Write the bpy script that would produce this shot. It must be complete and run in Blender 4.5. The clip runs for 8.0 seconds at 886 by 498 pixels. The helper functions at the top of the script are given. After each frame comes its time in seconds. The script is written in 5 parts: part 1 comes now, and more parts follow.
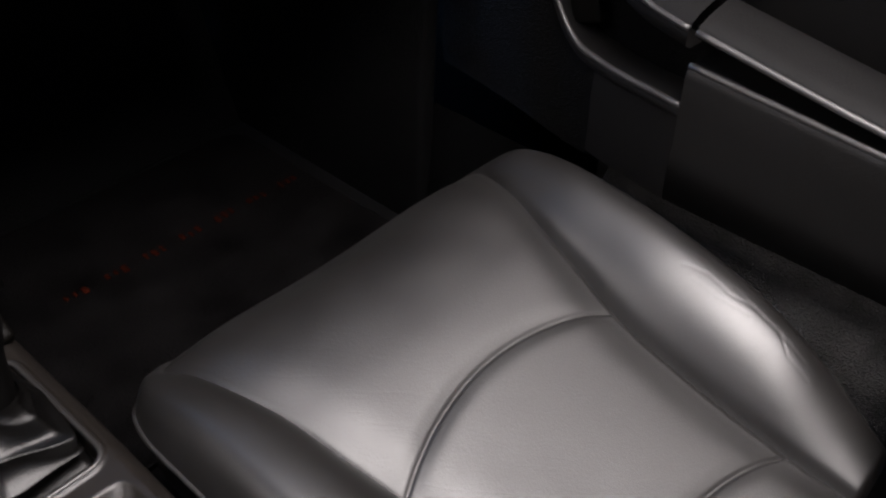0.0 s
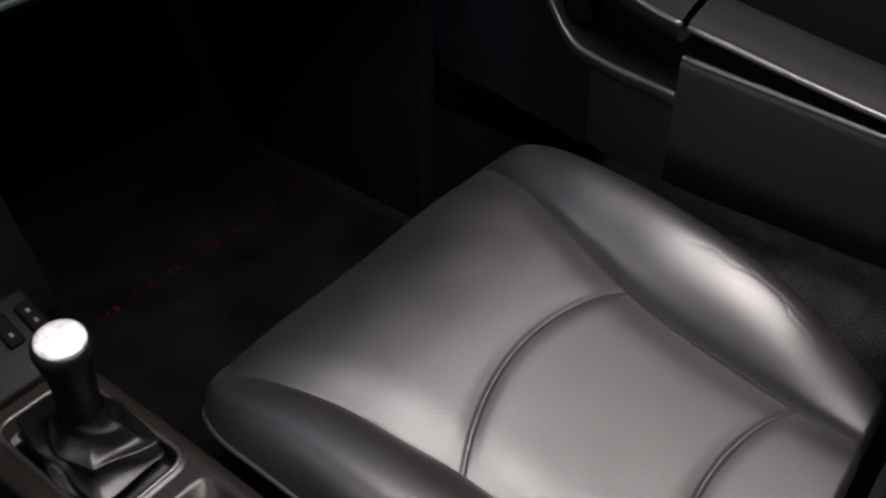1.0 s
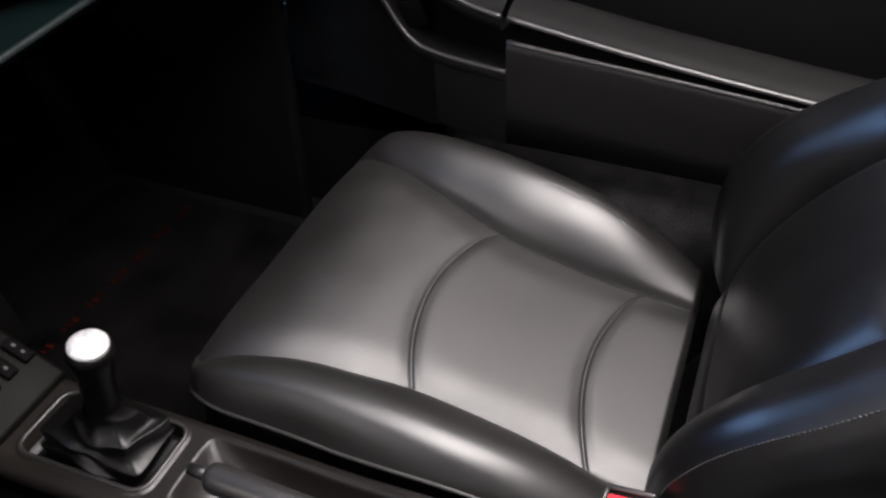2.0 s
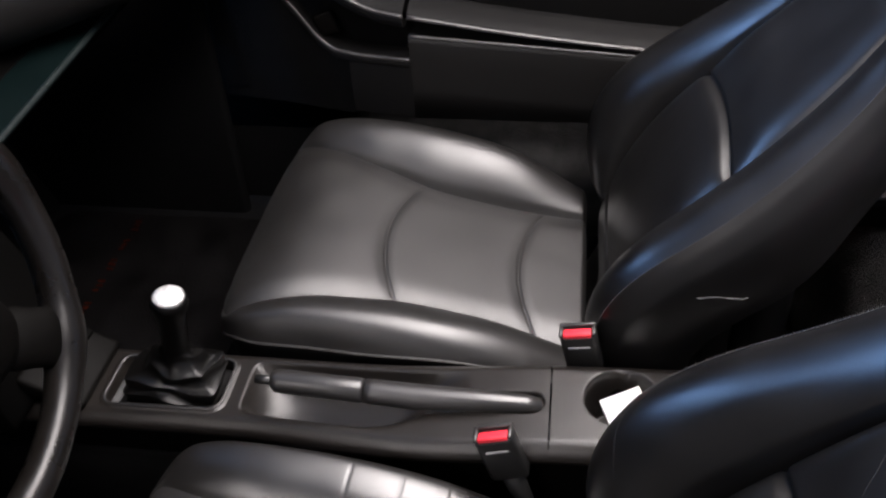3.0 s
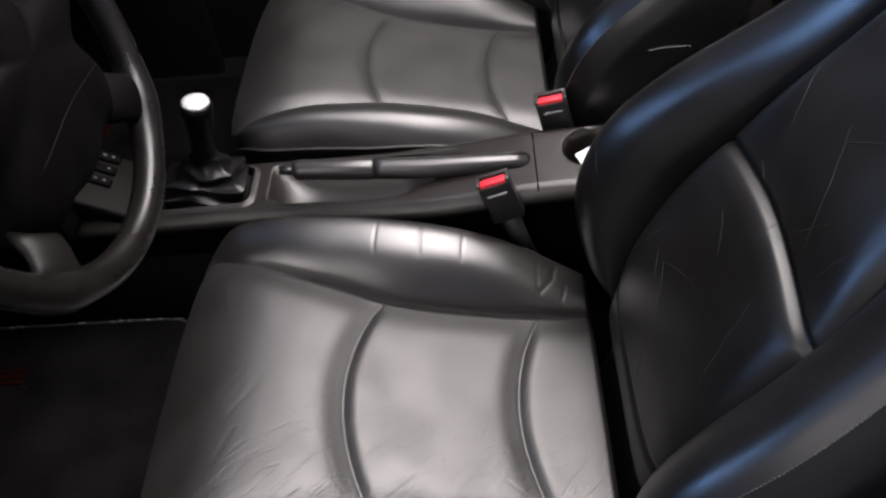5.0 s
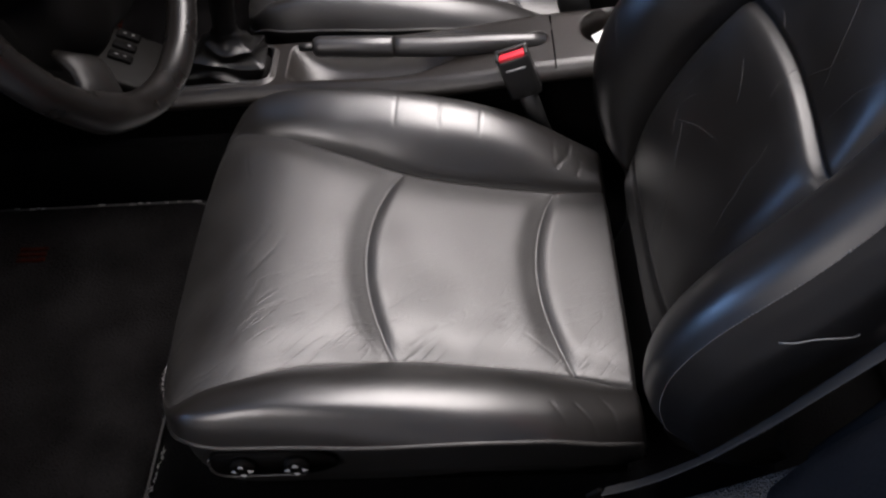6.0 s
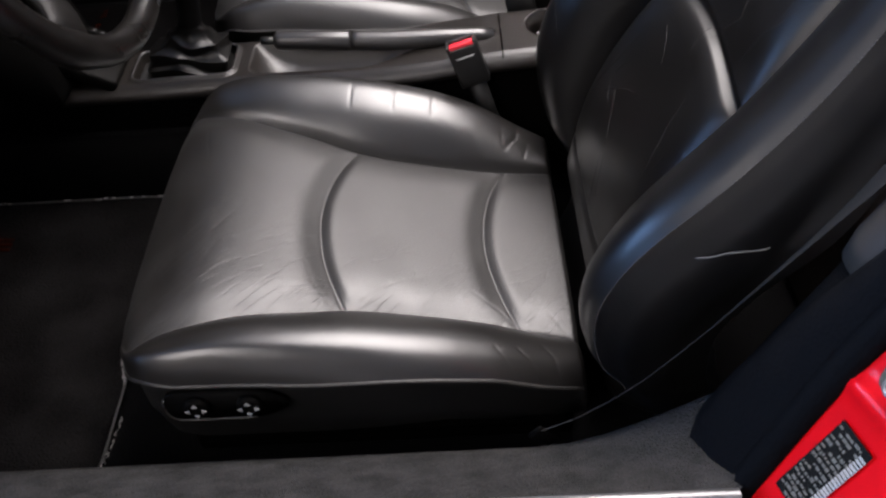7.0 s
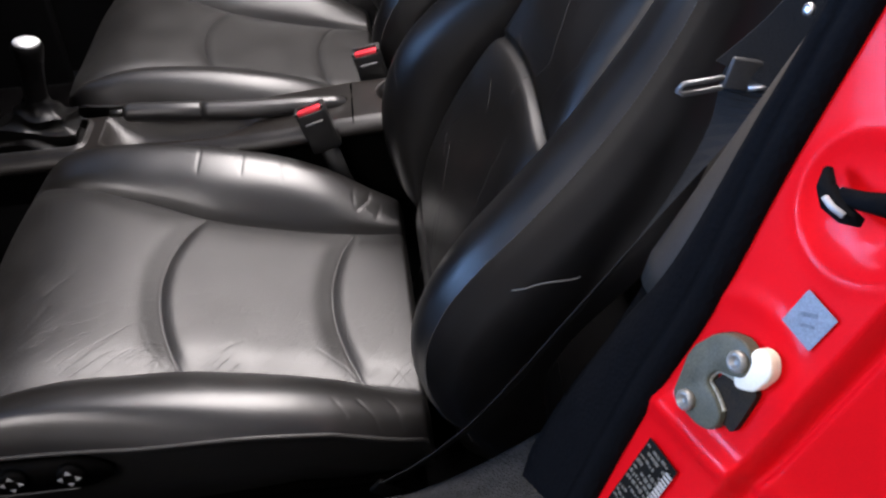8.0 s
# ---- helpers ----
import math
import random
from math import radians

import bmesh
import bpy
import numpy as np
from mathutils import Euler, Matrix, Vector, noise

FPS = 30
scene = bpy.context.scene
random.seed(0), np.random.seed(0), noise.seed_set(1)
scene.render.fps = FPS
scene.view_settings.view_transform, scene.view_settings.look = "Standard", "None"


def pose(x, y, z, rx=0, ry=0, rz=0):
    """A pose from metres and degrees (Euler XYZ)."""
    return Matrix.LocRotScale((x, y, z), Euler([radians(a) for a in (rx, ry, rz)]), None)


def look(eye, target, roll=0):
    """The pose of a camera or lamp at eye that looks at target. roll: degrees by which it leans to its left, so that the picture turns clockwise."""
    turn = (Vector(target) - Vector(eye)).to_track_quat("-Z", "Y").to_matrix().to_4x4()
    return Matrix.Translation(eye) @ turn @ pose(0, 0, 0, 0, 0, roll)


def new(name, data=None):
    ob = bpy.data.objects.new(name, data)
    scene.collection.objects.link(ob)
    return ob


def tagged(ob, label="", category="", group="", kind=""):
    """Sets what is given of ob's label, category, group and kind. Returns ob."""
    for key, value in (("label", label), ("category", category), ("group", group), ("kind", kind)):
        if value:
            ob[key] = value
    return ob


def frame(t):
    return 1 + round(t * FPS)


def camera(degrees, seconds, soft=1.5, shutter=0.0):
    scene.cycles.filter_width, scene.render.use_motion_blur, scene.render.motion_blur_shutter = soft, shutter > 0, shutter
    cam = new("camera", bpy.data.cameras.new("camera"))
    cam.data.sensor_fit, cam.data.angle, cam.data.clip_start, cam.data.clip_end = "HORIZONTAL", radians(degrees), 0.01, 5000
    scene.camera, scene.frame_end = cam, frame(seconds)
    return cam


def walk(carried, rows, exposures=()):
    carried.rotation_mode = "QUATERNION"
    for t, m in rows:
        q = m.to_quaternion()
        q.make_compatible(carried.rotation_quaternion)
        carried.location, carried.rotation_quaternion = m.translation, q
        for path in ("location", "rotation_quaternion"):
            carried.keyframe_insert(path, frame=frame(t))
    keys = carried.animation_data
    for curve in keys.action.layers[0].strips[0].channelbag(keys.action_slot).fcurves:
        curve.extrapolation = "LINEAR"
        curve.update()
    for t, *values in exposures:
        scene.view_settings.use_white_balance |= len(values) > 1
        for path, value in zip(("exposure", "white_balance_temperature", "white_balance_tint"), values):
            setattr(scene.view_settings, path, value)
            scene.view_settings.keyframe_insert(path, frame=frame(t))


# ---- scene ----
cam = camera(53.9, 8.0, soft=2.5)
PATH = [
    (0, (0.05, 0.248, 0.926), (-0.926, 1.437, -0.352), 3.3),
    (0.5, (0.037, 0.238, 0.923), (-0.937, 1.459, -0.325), 3.1),
    (1, (0.037, 0.176, 0.965), (-0.881, 1.402, -0.321), 0.7),
    (1.5, (0.066, 0.141, 1.032), (-0.717, 1.436, -0.275), -0.6),
    (2, (0.056, -0.015, 1.066), (-0.526, 1.399, -0.224), -1.4),
    (2.2, (0.052, -0.1, 1.091), (-0.403, 1.364, -0.193), 0.8),
    (3.3, (-0.003, -0.374, 1.213), (-0.221, 1.146, -0.069), -4.7),
    (3.5, (-0.001, -0.407, 1.223), (-0.216, 1.11, -0.062), -5.8),
    (4, (-0.019, -0.477, 1.224), (-0.19, 1.014, -0.098), -7.0),
    (4.5, (-0.035, -0.531, 1.201), (-0.18, 0.912, -0.176), -7.4),
    (5, (-0.052, -0.571, 1.172), (-0.174, 0.822, -0.258), -7.0),
    (5.2, (-0.058, -0.586, 1.162), (-0.17, 0.779, -0.295), -6.7),
    (6.3, (-0.09, -0.702, 1.111), (-0.203, 0.606, -0.397), -6.1),
    (6.5, (-0.088, -0.73, 1.103), (-0.183, 0.616, -0.373), -5.5),
    (7, (-0.062, -0.788, 1.074), (-0.11, 0.637, -0.328), -4.3),
    (7.5, (-0.024, -0.821, 1.048), (-0.007, 0.67, -0.286), -4.2),
    (8, (0.026, -0.825, 1.033), (0.174, 0.733, -0.212), -1.9),
]
walk(cam, [(t, look(eye, target, roll)) for t, eye, target, roll in PATH])
# ---- light ----
world = bpy.data.worlds.new("world")
scene.world = world
world.use_nodes = True
wn = world.node_tree
sky = wn.nodes.new("ShaderNodeTexSky")
sky.sky_type = "NISHITA"
sky.sun_disc = False
sky.sun_elevation = radians(25)
sky.sun_rotation = radians(60)
wn.nodes["Background"].inputs["Strength"].default_value = 0.12
wn.links.new(sky.outputs[0], wn.nodes["Background"].inputs["Color"])


def lamp(name, place, target, wide, deep, watts, colour):
    data = bpy.data.lights.new(name, "AREA")
    data.shape, data.size, data.size_y, data.energy, data.color = "RECTANGLE", wide, deep, watts, colour
    ob = new(name, data)
    ob.matrix_world = look(place, target)
    return ob


# unseen tube lamps under the garage ceiling, the second added as fill; blue daylight from an assumed window ahead of
# the car
LAMPS = ((0.43, 0.76, 128, 0.95, 2.1), (-1.35, -2.0, 56, 1.5, 1.5))
for lx, ly, power, wide_, long_ in LAMPS:
    lamp("unseen_lamp_light", (lx, ly, 2.27), (lx, ly + 0.001, 0.0), wide_, long_, power, (1.0, 0.92, 0.905))
lamp("assumed_daylight", (-4.30, 0.1, 1.5), (0.0, 0.1, 1.0), 2.3, 1.25, 134, (0.27, 0.50, 1.0)).data.spread = radians(85)

# ---- materials ----


def material(name, colour, rough=0.5, metal=0.0, spec=0.5, grain=0.0, size=600.0, vary=0.15, patch=9.0, coat=0.0, wrinkles=0.0):
    """Principled surface: colour varied at two scales, rough varied, bump from fine grain and wrinkles."""
    m = bpy.data.materials.new(name)
    m.use_nodes = True
    t = m.node_tree
    b = t.nodes["Principled BSDF"]
    b.inputs["Metallic"].default_value = metal
    b.inputs["Specular IOR Level"].default_value = spec
    b.inputs["Coat Weight"].default_value = coat
    b.inputs["Coat Roughness"].default_value = 0.08
    co = t.nodes.new("ShaderNodeTexCoord")
    big = t.nodes.new("ShaderNodeTexNoise")
    big.inputs["Scale"].default_value, big.inputs["Detail"].default_value = patch, 5
    t.links.new(co.outputs["Object"], big.inputs["Vector"])
    fine = t.nodes.new("ShaderNodeTexNoise")
    fine.inputs["Scale"].default_value, fine.inputs["Detail"].default_value = size, 2
    t.links.new(co.outputs["Object"], fine.inputs["Vector"])
    both = t.nodes.new("ShaderNodeMath")
    both.operation = "ADD"
    t.links.new(big.outputs["Fac"], both.inputs[0])
    t.links.new(fine.outputs["Fac"], both.inputs[1])
    ramp = t.nodes.new("ShaderNodeMapRange")
    ramp.inputs["From Min"].default_value, ramp.inputs["From Max"].default_value = 0.6, 1.4
    ramp.inputs["To Min"].default_value, ramp.inputs["To Max"].default_value = 1 - vary, 1 + vary
    t.links.new(both.outputs[0], ramp.inputs["Value"])
    tint = t.nodes.new("ShaderNodeMix")
    tint.data_type, tint.blend_type = "RGBA", "MULTIPLY"
    tint.inputs["Factor"].default_value = 1.0
    tint.inputs["A"].default_value = (*colour, 1)
    t.links.new(ramp.outputs[0], tint.inputs["B"])
    t.links.new(tint.outputs["Result"], b.inputs["Base Color"])
    rr = t.nodes.new("ShaderNodeMapRange")
    rr.inputs["From Min"].default_value, rr.inputs["From Max"].default_value = 0.3, 0.7
    rr.inputs["To Min"].default_value, rr.inputs["To Max"].default_value = max(rough * (1 - 0.7 * vary), 0.02), min(rough * (1 + 0.7 * vary), 1)
    t.links.new(big.outputs["Fac"], rr.inputs["Value"])
    t.links.new(rr.outputs[0], b.inputs["Roughness"])
    if grain or wrinkles:
        bump = t.nodes.new("ShaderNodeBump")
        bump.inputs["Strength"].default_value, bump.inputs["Distance"].default_value = 1.0, 1.0
        h = t.nodes.new("ShaderNodeMath")
        h.operation = "MULTIPLY"
        h.inputs[1].default_value = grain
        cell = t.nodes.new("ShaderNodeTexVoronoi")
        cell.inputs["Scale"].default_value = size * 0.8
        t.links.new(co.outputs["Object"], cell.inputs["Vector"])
        t.links.new(cell.outputs["Distance"], h.inputs[0])
        top = h
        if wrinkles:
            # short strokes across the grain of the hide, in patches
            lay = t.nodes.new("ShaderNodeMapping")
            lay.vector_type = "TEXTURE"
            lay.inputs["Rotation"].default_value = (0, 0, radians(48))
            lay.inputs["Scale"].default_value = (1 / 9, 1 / 62, 1 / 20)
            t.links.new(co.outputs["Object"], lay.inputs["Vector"])
            stroke = t.nodes.new("ShaderNodeTexNoise")
            stroke.inputs["Scale"].default_value, stroke.inputs["Detail"].default_value, stroke.inputs["Distortion"].default_value = 1.0, 2.5, 0.3
            t.links.new(lay.outputs[0], stroke.inputs["Vector"])
            mid_ = t.nodes.new("ShaderNodeMath")
            mid_.operation = "SUBTRACT"
            mid_.inputs[1].default_value = 0.5
            t.links.new(stroke.outputs["Fac"], mid_.inputs[0])
            fold = t.nodes.new("ShaderNodeMath")
            fold.operation = "ABSOLUTE"
            t.links.new(mid_.outputs[0], fold.inputs[0])
            thin = t.nodes.new("ShaderNodeMapRange")
            thin.inputs["From Min"].default_value, thin.inputs["From Max"].default_value = 0.0, 0.035
            thin.inputs["To Min"].default_value, thin.inputs["To Max"].default_value = -wrinkles, 0.0
            t.links.new(fold.outputs[0], thin.inputs["Value"])
            spot = t.nodes.new("ShaderNodeMapRange")
            spot.inputs["From Min"].default_value, spot.inputs["From Max"].default_value = 0.32, 0.52
            t.links.new(big.outputs["Fac"], spot.inputs["Value"])
            apart = t.nodes.new("ShaderNodeSeparateXYZ")
            t.links.new(co.outputs["Object"], apart.inputs[0])
            outer = t.nodes.new("ShaderNodeMapRange")
            outer.inputs["From Min"].default_value, outer.inputs["From Max"].default_value = 0.06, -0.12
            t.links.new(apart.outputs["Y"], outer.inputs["Value"])
            worn = t.nodes.new("ShaderNodeMath")
            worn.operation = "MULTIPLY"
            t.links.new(spot.outputs[0], worn.inputs[0])
            t.links.new(outer.outputs[0], worn.inputs[1])
            both_ = t.nodes.new("ShaderNodeMath")
            both_.operation = "MULTIPLY"
            t.links.new(thin.outputs[0], both_.inputs[0])
            t.links.new(worn.outputs[0], both_.inputs[1])
            last = top
            top = t.nodes.new("ShaderNodeMath")
            top.operation = "ADD"
            t.links.new(last.outputs[0], top.inputs[0])
            t.links.new(both_.outputs[0], top.inputs[1])
        t.links.new(top.outputs[0], bump.inputs["Height"])
        t.links.new(bump.outputs[0], b.inputs["Normal"])
    return m


LEATHER = material("black_leather", (0.0085, 0.0078, 0.0074), 0.46, spec=0.80, grain=0.00012, size=700, vary=0.17, patch=19, wrinkles=0.00024)
LEATHER_SMOOTH = material("smooth_black_leather", (0.0085, 0.0078, 0.0074), 0.46, spec=0.80, grain=0.0001, size=700, vary=0.13, patch=16, wrinkles=0.00005)
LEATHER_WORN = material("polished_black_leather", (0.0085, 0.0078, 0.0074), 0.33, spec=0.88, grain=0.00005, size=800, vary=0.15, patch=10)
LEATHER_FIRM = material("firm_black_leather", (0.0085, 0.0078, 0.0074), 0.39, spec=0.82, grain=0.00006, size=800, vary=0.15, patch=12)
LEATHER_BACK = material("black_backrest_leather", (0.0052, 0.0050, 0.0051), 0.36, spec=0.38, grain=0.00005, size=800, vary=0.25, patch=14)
CREASE = material("pale_leather_crease", (0.013, 0.013, 0.014), 0.6, spec=0.3, vary=0.5, patch=60)
TRIMLINE = material("pale_trim_line", (0.09, 0.09, 0.088), 0.5, spec=0.3, vary=0.3, patch=40)
PIPING = material("leather_piping", (0.022, 0.021, 0.02), 0.45, spec=0.4, vary=0.1)
THREAD = material("grey_thread", (0.055, 0.054, 0.054), 1.0, spec=0.0, vary=0.1)
VINYL = material("black_vinyl", (0.009, 0.009, 0.009), 0.5, spec=0.35, grain=0.0002, size=900, vary=0.15)
PLASTIC = material("black_plastic", (0.012, 0.012, 0.012), 0.35, vary=0.12)
CONSOLE = material("dark_brown_grey_soft_plastic", (0.0112, 0.0095, 0.0083), 0.32, grain=0.00012, size=1400, vary=0.1)
DOORSKIN = material("grained_door_vinyl", (0.0085, 0.008, 0.0078), 0.45, spec=0.3, grain=0.0003, size=900, vary=0.15)
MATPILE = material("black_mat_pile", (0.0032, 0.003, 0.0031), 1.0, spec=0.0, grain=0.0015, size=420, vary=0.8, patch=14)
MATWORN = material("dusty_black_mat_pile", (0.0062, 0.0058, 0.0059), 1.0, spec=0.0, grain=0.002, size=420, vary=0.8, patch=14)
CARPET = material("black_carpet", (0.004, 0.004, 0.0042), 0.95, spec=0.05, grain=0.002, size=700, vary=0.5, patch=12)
SILLCARPET = material("dark_grey_carpet", (0.038, 0.0369, 0.0362), 1.0, spec=0.0, grain=0.003, size=600, vary=0.6, patch=30)
RUBBER = material("black_rubber_seal", (0.0036, 0.0037, 0.0042), 0.8, spec=0.03, grain=0.0005, size=300, vary=0.3, patch=40)
RED = material("red_car_paint", (0.70, 0.004, 0.008), 0.4, spec=0.03, coat=0.06, vary=0.05, patch=4)
DUSTY = material("dusty_grey_plastic", (0.03, 0.0295, 0.0285), 0.6, spec=0.3, grain=0.0006, size=300, vary=0.4, patch=50)
CHROME = material("brushed_chrome", (0.5, 0.5, 0.51), 0.38, metal=1.0, vary=0.2, size=300)
CAP = material("dull_silver", (0.82, 0.82, 0.81), 0.45, metal=0.6, vary=0.4, size=900, patch=180, grain=0.0003)
STEEL = material("worn_grey_steel", (0.082, 0.080, 0.058), 0.5, metal=0.05, spec=0.15, vary=0.4, patch=60)
CREAM = material("cream_plastic", (0.78, 0.7, 0.55), 0.45, vary=0.1)
SILVER = material("brushed_aluminium", (0.2, 0.2, 0.205), 0.42, metal=0.85, vary=0.2, size=200)
REDPLASTIC = material("red_plastic", (0.75, 0.03, 0.05), 0.4, vary=0.06)
REDTHREAD = material("red_embroidery", (0.014, 0.0027, 0.0015), 1.0, spec=0.0, vary=1.0, patch=120)
WHITE = material("white_paper", (0.82, 0.82, 0.8), 0.6, vary=0.04)
PRINT = material("light_grey_print", (0.3, 0.3, 0.3), 0.6, vary=0.1)
LABELDARK = material("dark_label_film", (0.009, 0.008, 0.0065), 0.6, spec=0.04, vary=0.3, patch=60)
LABELGREY = material("grey_label_print", (0.14, 0.13, 0.105), 0.6, spec=0.05, vary=0.3, patch=200)
STICKERDARK = material("faded_print", (0.10, 0.115, 0.14), 0.6, vary=0.5, patch=150)
BARPRINT = material("aged_white_print", (0.42, 0.39, 0.34), 0.6, spec=0.05, vary=0.2, patch=90)
BOLT = material("zinc_bolt", (0.24, 0.225, 0.20), 0.34, metal=0.45, vary=0.25, patch=120)
LINING = material("worn_pale_lining", (0.30, 0.28, 0.22), 0.6, spec=0.2, vary=0.5, patch=150)
RECESS_BROWN = material("dark_brown_recess", (0.020, 0.015, 0.010), 0.6, spec=0.08, vary=0.6, patch=120)
STICKER = material("blue_grey_sticker", (0.18, 0.20, 0.235), 0.5, spec=0.3, vary=0.35, patch=80)
GRIPGREY = material("dull_grey_grip", (0.045, 0.045, 0.046), 0.5, spec=0.3, vary=0.2, patch=60)
GREYTRIM = material("grey_pillar_plastic", (0.033, 0.028, 0.0235), 0.5, spec=0.12, vary=0.2, patch=20)
WEB = material("black_belt_webbing", (0.0175, 0.0172, 0.0172), 0.9, spec=0.06, grain=0.0005, size=900, vary=0.2)
FRAY = material("frayed_pale_thread", (0.24, 0.23, 0.225), 0.9, spec=0.1, vary=0.7, patch=60)
BINDING = material("frayed_grey_binding", (0.035, 0.034, 0.033), 0.8, vary=0.9, patch=55)
ARMREST = material("padded_door_vinyl", (0.0062, 0.0059, 0.0058), 0.6, spec=0.13, grain=0.0003, size=900, vary=0.15)
# paler than the door vinyl: the highlight on its edges is painted in
EDGE_SHINE = material("painted_edge_highlight", (0.034, 0.032, 0.031), 0.36, spec=0.8, vary=0.25, patch=30)
HUB = material("black_hub_vinyl", (0.0025, 0.0024, 0.0023), 0.6, spec=0.02, grain=0.0002, size=900, vary=0.15)
KNOB = material("black_knob_leather", (0.003, 0.0028, 0.0027), 0.4, spec=0.14, grain=0.0001, size=800, vary=0.2)
BOOT = material("boot_leather", (0.0025, 0.0023, 0.0022), 0.33, spec=0.36, grain=0.00012, size=800, vary=0.2)
TEAL = material("dark_teal_strip", (0.0014, 0.0042, 0.0042), 0.55, spec=0.06, vary=0.2)
STRIPEDGE = material("dull_grey_green_edge", (0.010, 0.0145, 0.0145), 0.45, spec=0.2, vary=0.25, patch=25)
PANEL = material("dark_panel_plastic", (0.0024, 0.0021, 0.0018), 0.5, spec=0.08, grain=0.00012, size=1200, vary=0.15)
# wheel spokes and cover: a lit tone, then one darkened for the shade there
SPOKE_LIT = material("lit_spoke_vinyl", (0.0058, 0.0052, 0.0047), 0.45, spec=0.18, vary=0.2, patch=30)
PAD_SHADED = material("shaded_cover_vinyl", (0.0019, 0.0017, 0.0015), 0.6, spec=0.05, grain=0.0002, size=900, vary=0.3, patch=18)
RIM = material("worn_rim_leather", (0.0055, 0.0048, 0.0043), 0.30, spec=0.36, grain=0.00006, size=800, vary=0.25, patch=30)
HANDLE = material("dark_grey_lever_plastic", (0.022, 0.021, 0.0205), 0.32, spec=0.7, vary=0.12)
PLASTER = material("garage_plaster", (0.56, 0.545, 0.53), 0.9, grain=0.002, size=60, vary=0.08, patch=2)
CONCRETE = material("garage_concrete", (0.22, 0.215, 0.21), 0.85, grain=0.002, size=80, vary=0.2, patch=3)
GLOW = bpy.data.materials.new("lamp_tube")
GLOW.use_nodes = True
GLOW.node_tree.nodes["Principled BSDF"].inputs["Emission Color"].default_value = (1, 0.95, 0.89, 1)
GLOW.node_tree.nodes["Principled BSDF"].inputs["Emission Strength"].default_value = 6.0

# ---- shape helpers ----


def mesh_of(name, verts, faces, mat, smooth=True):
    me = bpy.data.meshes.new(name)
    me.from_pydata([tuple(map(float, v)) for v in verts], [], [tuple(map(int, f)) for f in faces])
    me.materials.append(mat)
    if smooth:
        me.polygons.foreach_set("use_smooth", [True] * len(me.polygons))
    me.update()
    return me


def link(name, me, parent=None, label=""):
    ob = new(name, me)
    if parent is not None:
        ob.parent = parent
    return tagged(ob, label)


def part(name, bm, mat, parent=None, label="", smooth=True):
    """One bmesh as one object under a thing or a part."""
    bmesh.ops.recalc_face_normals(bm, faces=bm.faces)
    me = bpy.data.meshes.new(name)
    bm.to_mesh(me)
    bm.free()
    me.materials.append(mat)
    if smooth:
        me.polygons.foreach_set("use_smooth", [True] * len(me.polygons))
    return link(name, me, parent, label)


def thing(name, label, category, group="", kind=""):
    return tagged(new(name), label, category, group, kind)


def curve(pairs):
    """A smooth function through points given as (a, b), straight outside."""
    a = np.array([p[0] for p in sorted(pairs)], float)
    b = np.array([p[1] for p in sorted(pairs)], float)
    m = np.gradient(b, a)

    def f(q):
        q = np.clip(np.asarray(q, float), a[0], a[-1])
        i = np.clip(np.searchsorted(a, q) - 1, 0, len(a) - 2)
        h = a[i + 1] - a[i]
        k = (q - a[i]) / h
        return (2 * k**3 - 3 * k**2 + 1) * b[i] + (k**3 - 2 * k**2 + k) * h * m[i] + (-2 * k**3 + 3 * k**2) * b[i + 1] + (k**3 - k**2) * h * m[i + 1]

    return f


def step(a, b, x):
    k = np.clip((np.asarray(x, float) - a) / (b - a), 0, 1)
    return k * k * (3 - 2 * k)


def grid_faces(n, m, wrap=False):
    out = []
    for i in range(n - 1):
        for j in range(m if wrap else m - 1):
            k = (j + 1) % m
            out.append((i * m + j, i * m + k, (i + 1) * m + k, (i + 1) * m + j))
    return out


def grid_normals(pts, n, m):
    """Vertex normals of an n by m grid."""
    P = np.array([tuple(p) for p in pts], float).reshape(n, m, 3)
    N = np.cross(np.gradient(P, axis=0), np.gradient(P, axis=1))
    N /= np.linalg.norm(N, axis=2, keepdims=True) + 1e-12
    return N.reshape(-1, 3)


def sub_mesh(name, pts, faces, keep, mat, parent, label="", normals=None):
    """The kept faces of a grid as a mesh of their own, with the normals of the whole grid."""
    faces = [f for f, k in zip(faces, keep) if k]
    used = sorted({i for f in faces for i in f})
    at = {v: i for i, v in enumerate(used)}
    me = mesh_of(name, [pts[i] for i in used], [[at[i] for i in f] for f in faces], mat)
    if normals is not None:
        N = np.array([normals[i] for i in used])
        sign = 1.0 if sum(Vector(N[i]).dot(me.vertices[i].normal) for i in range(0, len(used), 50)) >= 0 else -1.0
        me.normals_split_custom_set_from_vertices([tuple(v) for v in N * sign])
    return link(name, me, parent, label)


def tube(bm, path, radius, sides=10, flat=1.0, up=(0, 0, 1), caps=True):
    """A tube along a path; radius may be a list; flat squeezes it along up."""
    path = [Vector(p) for p in path]
    rings = []
    for i, p in enumerate(path):
        d = (path[min(i + 1, len(path) - 1)] - path[max(i - 1, 0)]).normalized()
        u = Vector(up) - d * d.dot(Vector(up))
        u.normalize()
        s = d.cross(u)
        r = radius[i] if isinstance(radius, (list, tuple)) else radius
        rings.append([bm.verts.new(p + s * r * math.cos(a) + u * r * flat * math.sin(a)) for a in [2 * math.pi * k / sides for k in range(sides)]])
    for a, b in zip(rings, rings[1:]):
        for k in range(sides):
            bm.faces.new((a[k], a[(k + 1) % sides], b[(k + 1) % sides], b[k]))
    if caps:
        bm.faces.new(rings[0])
        bm.faces.new(rings[-1])
    return bm


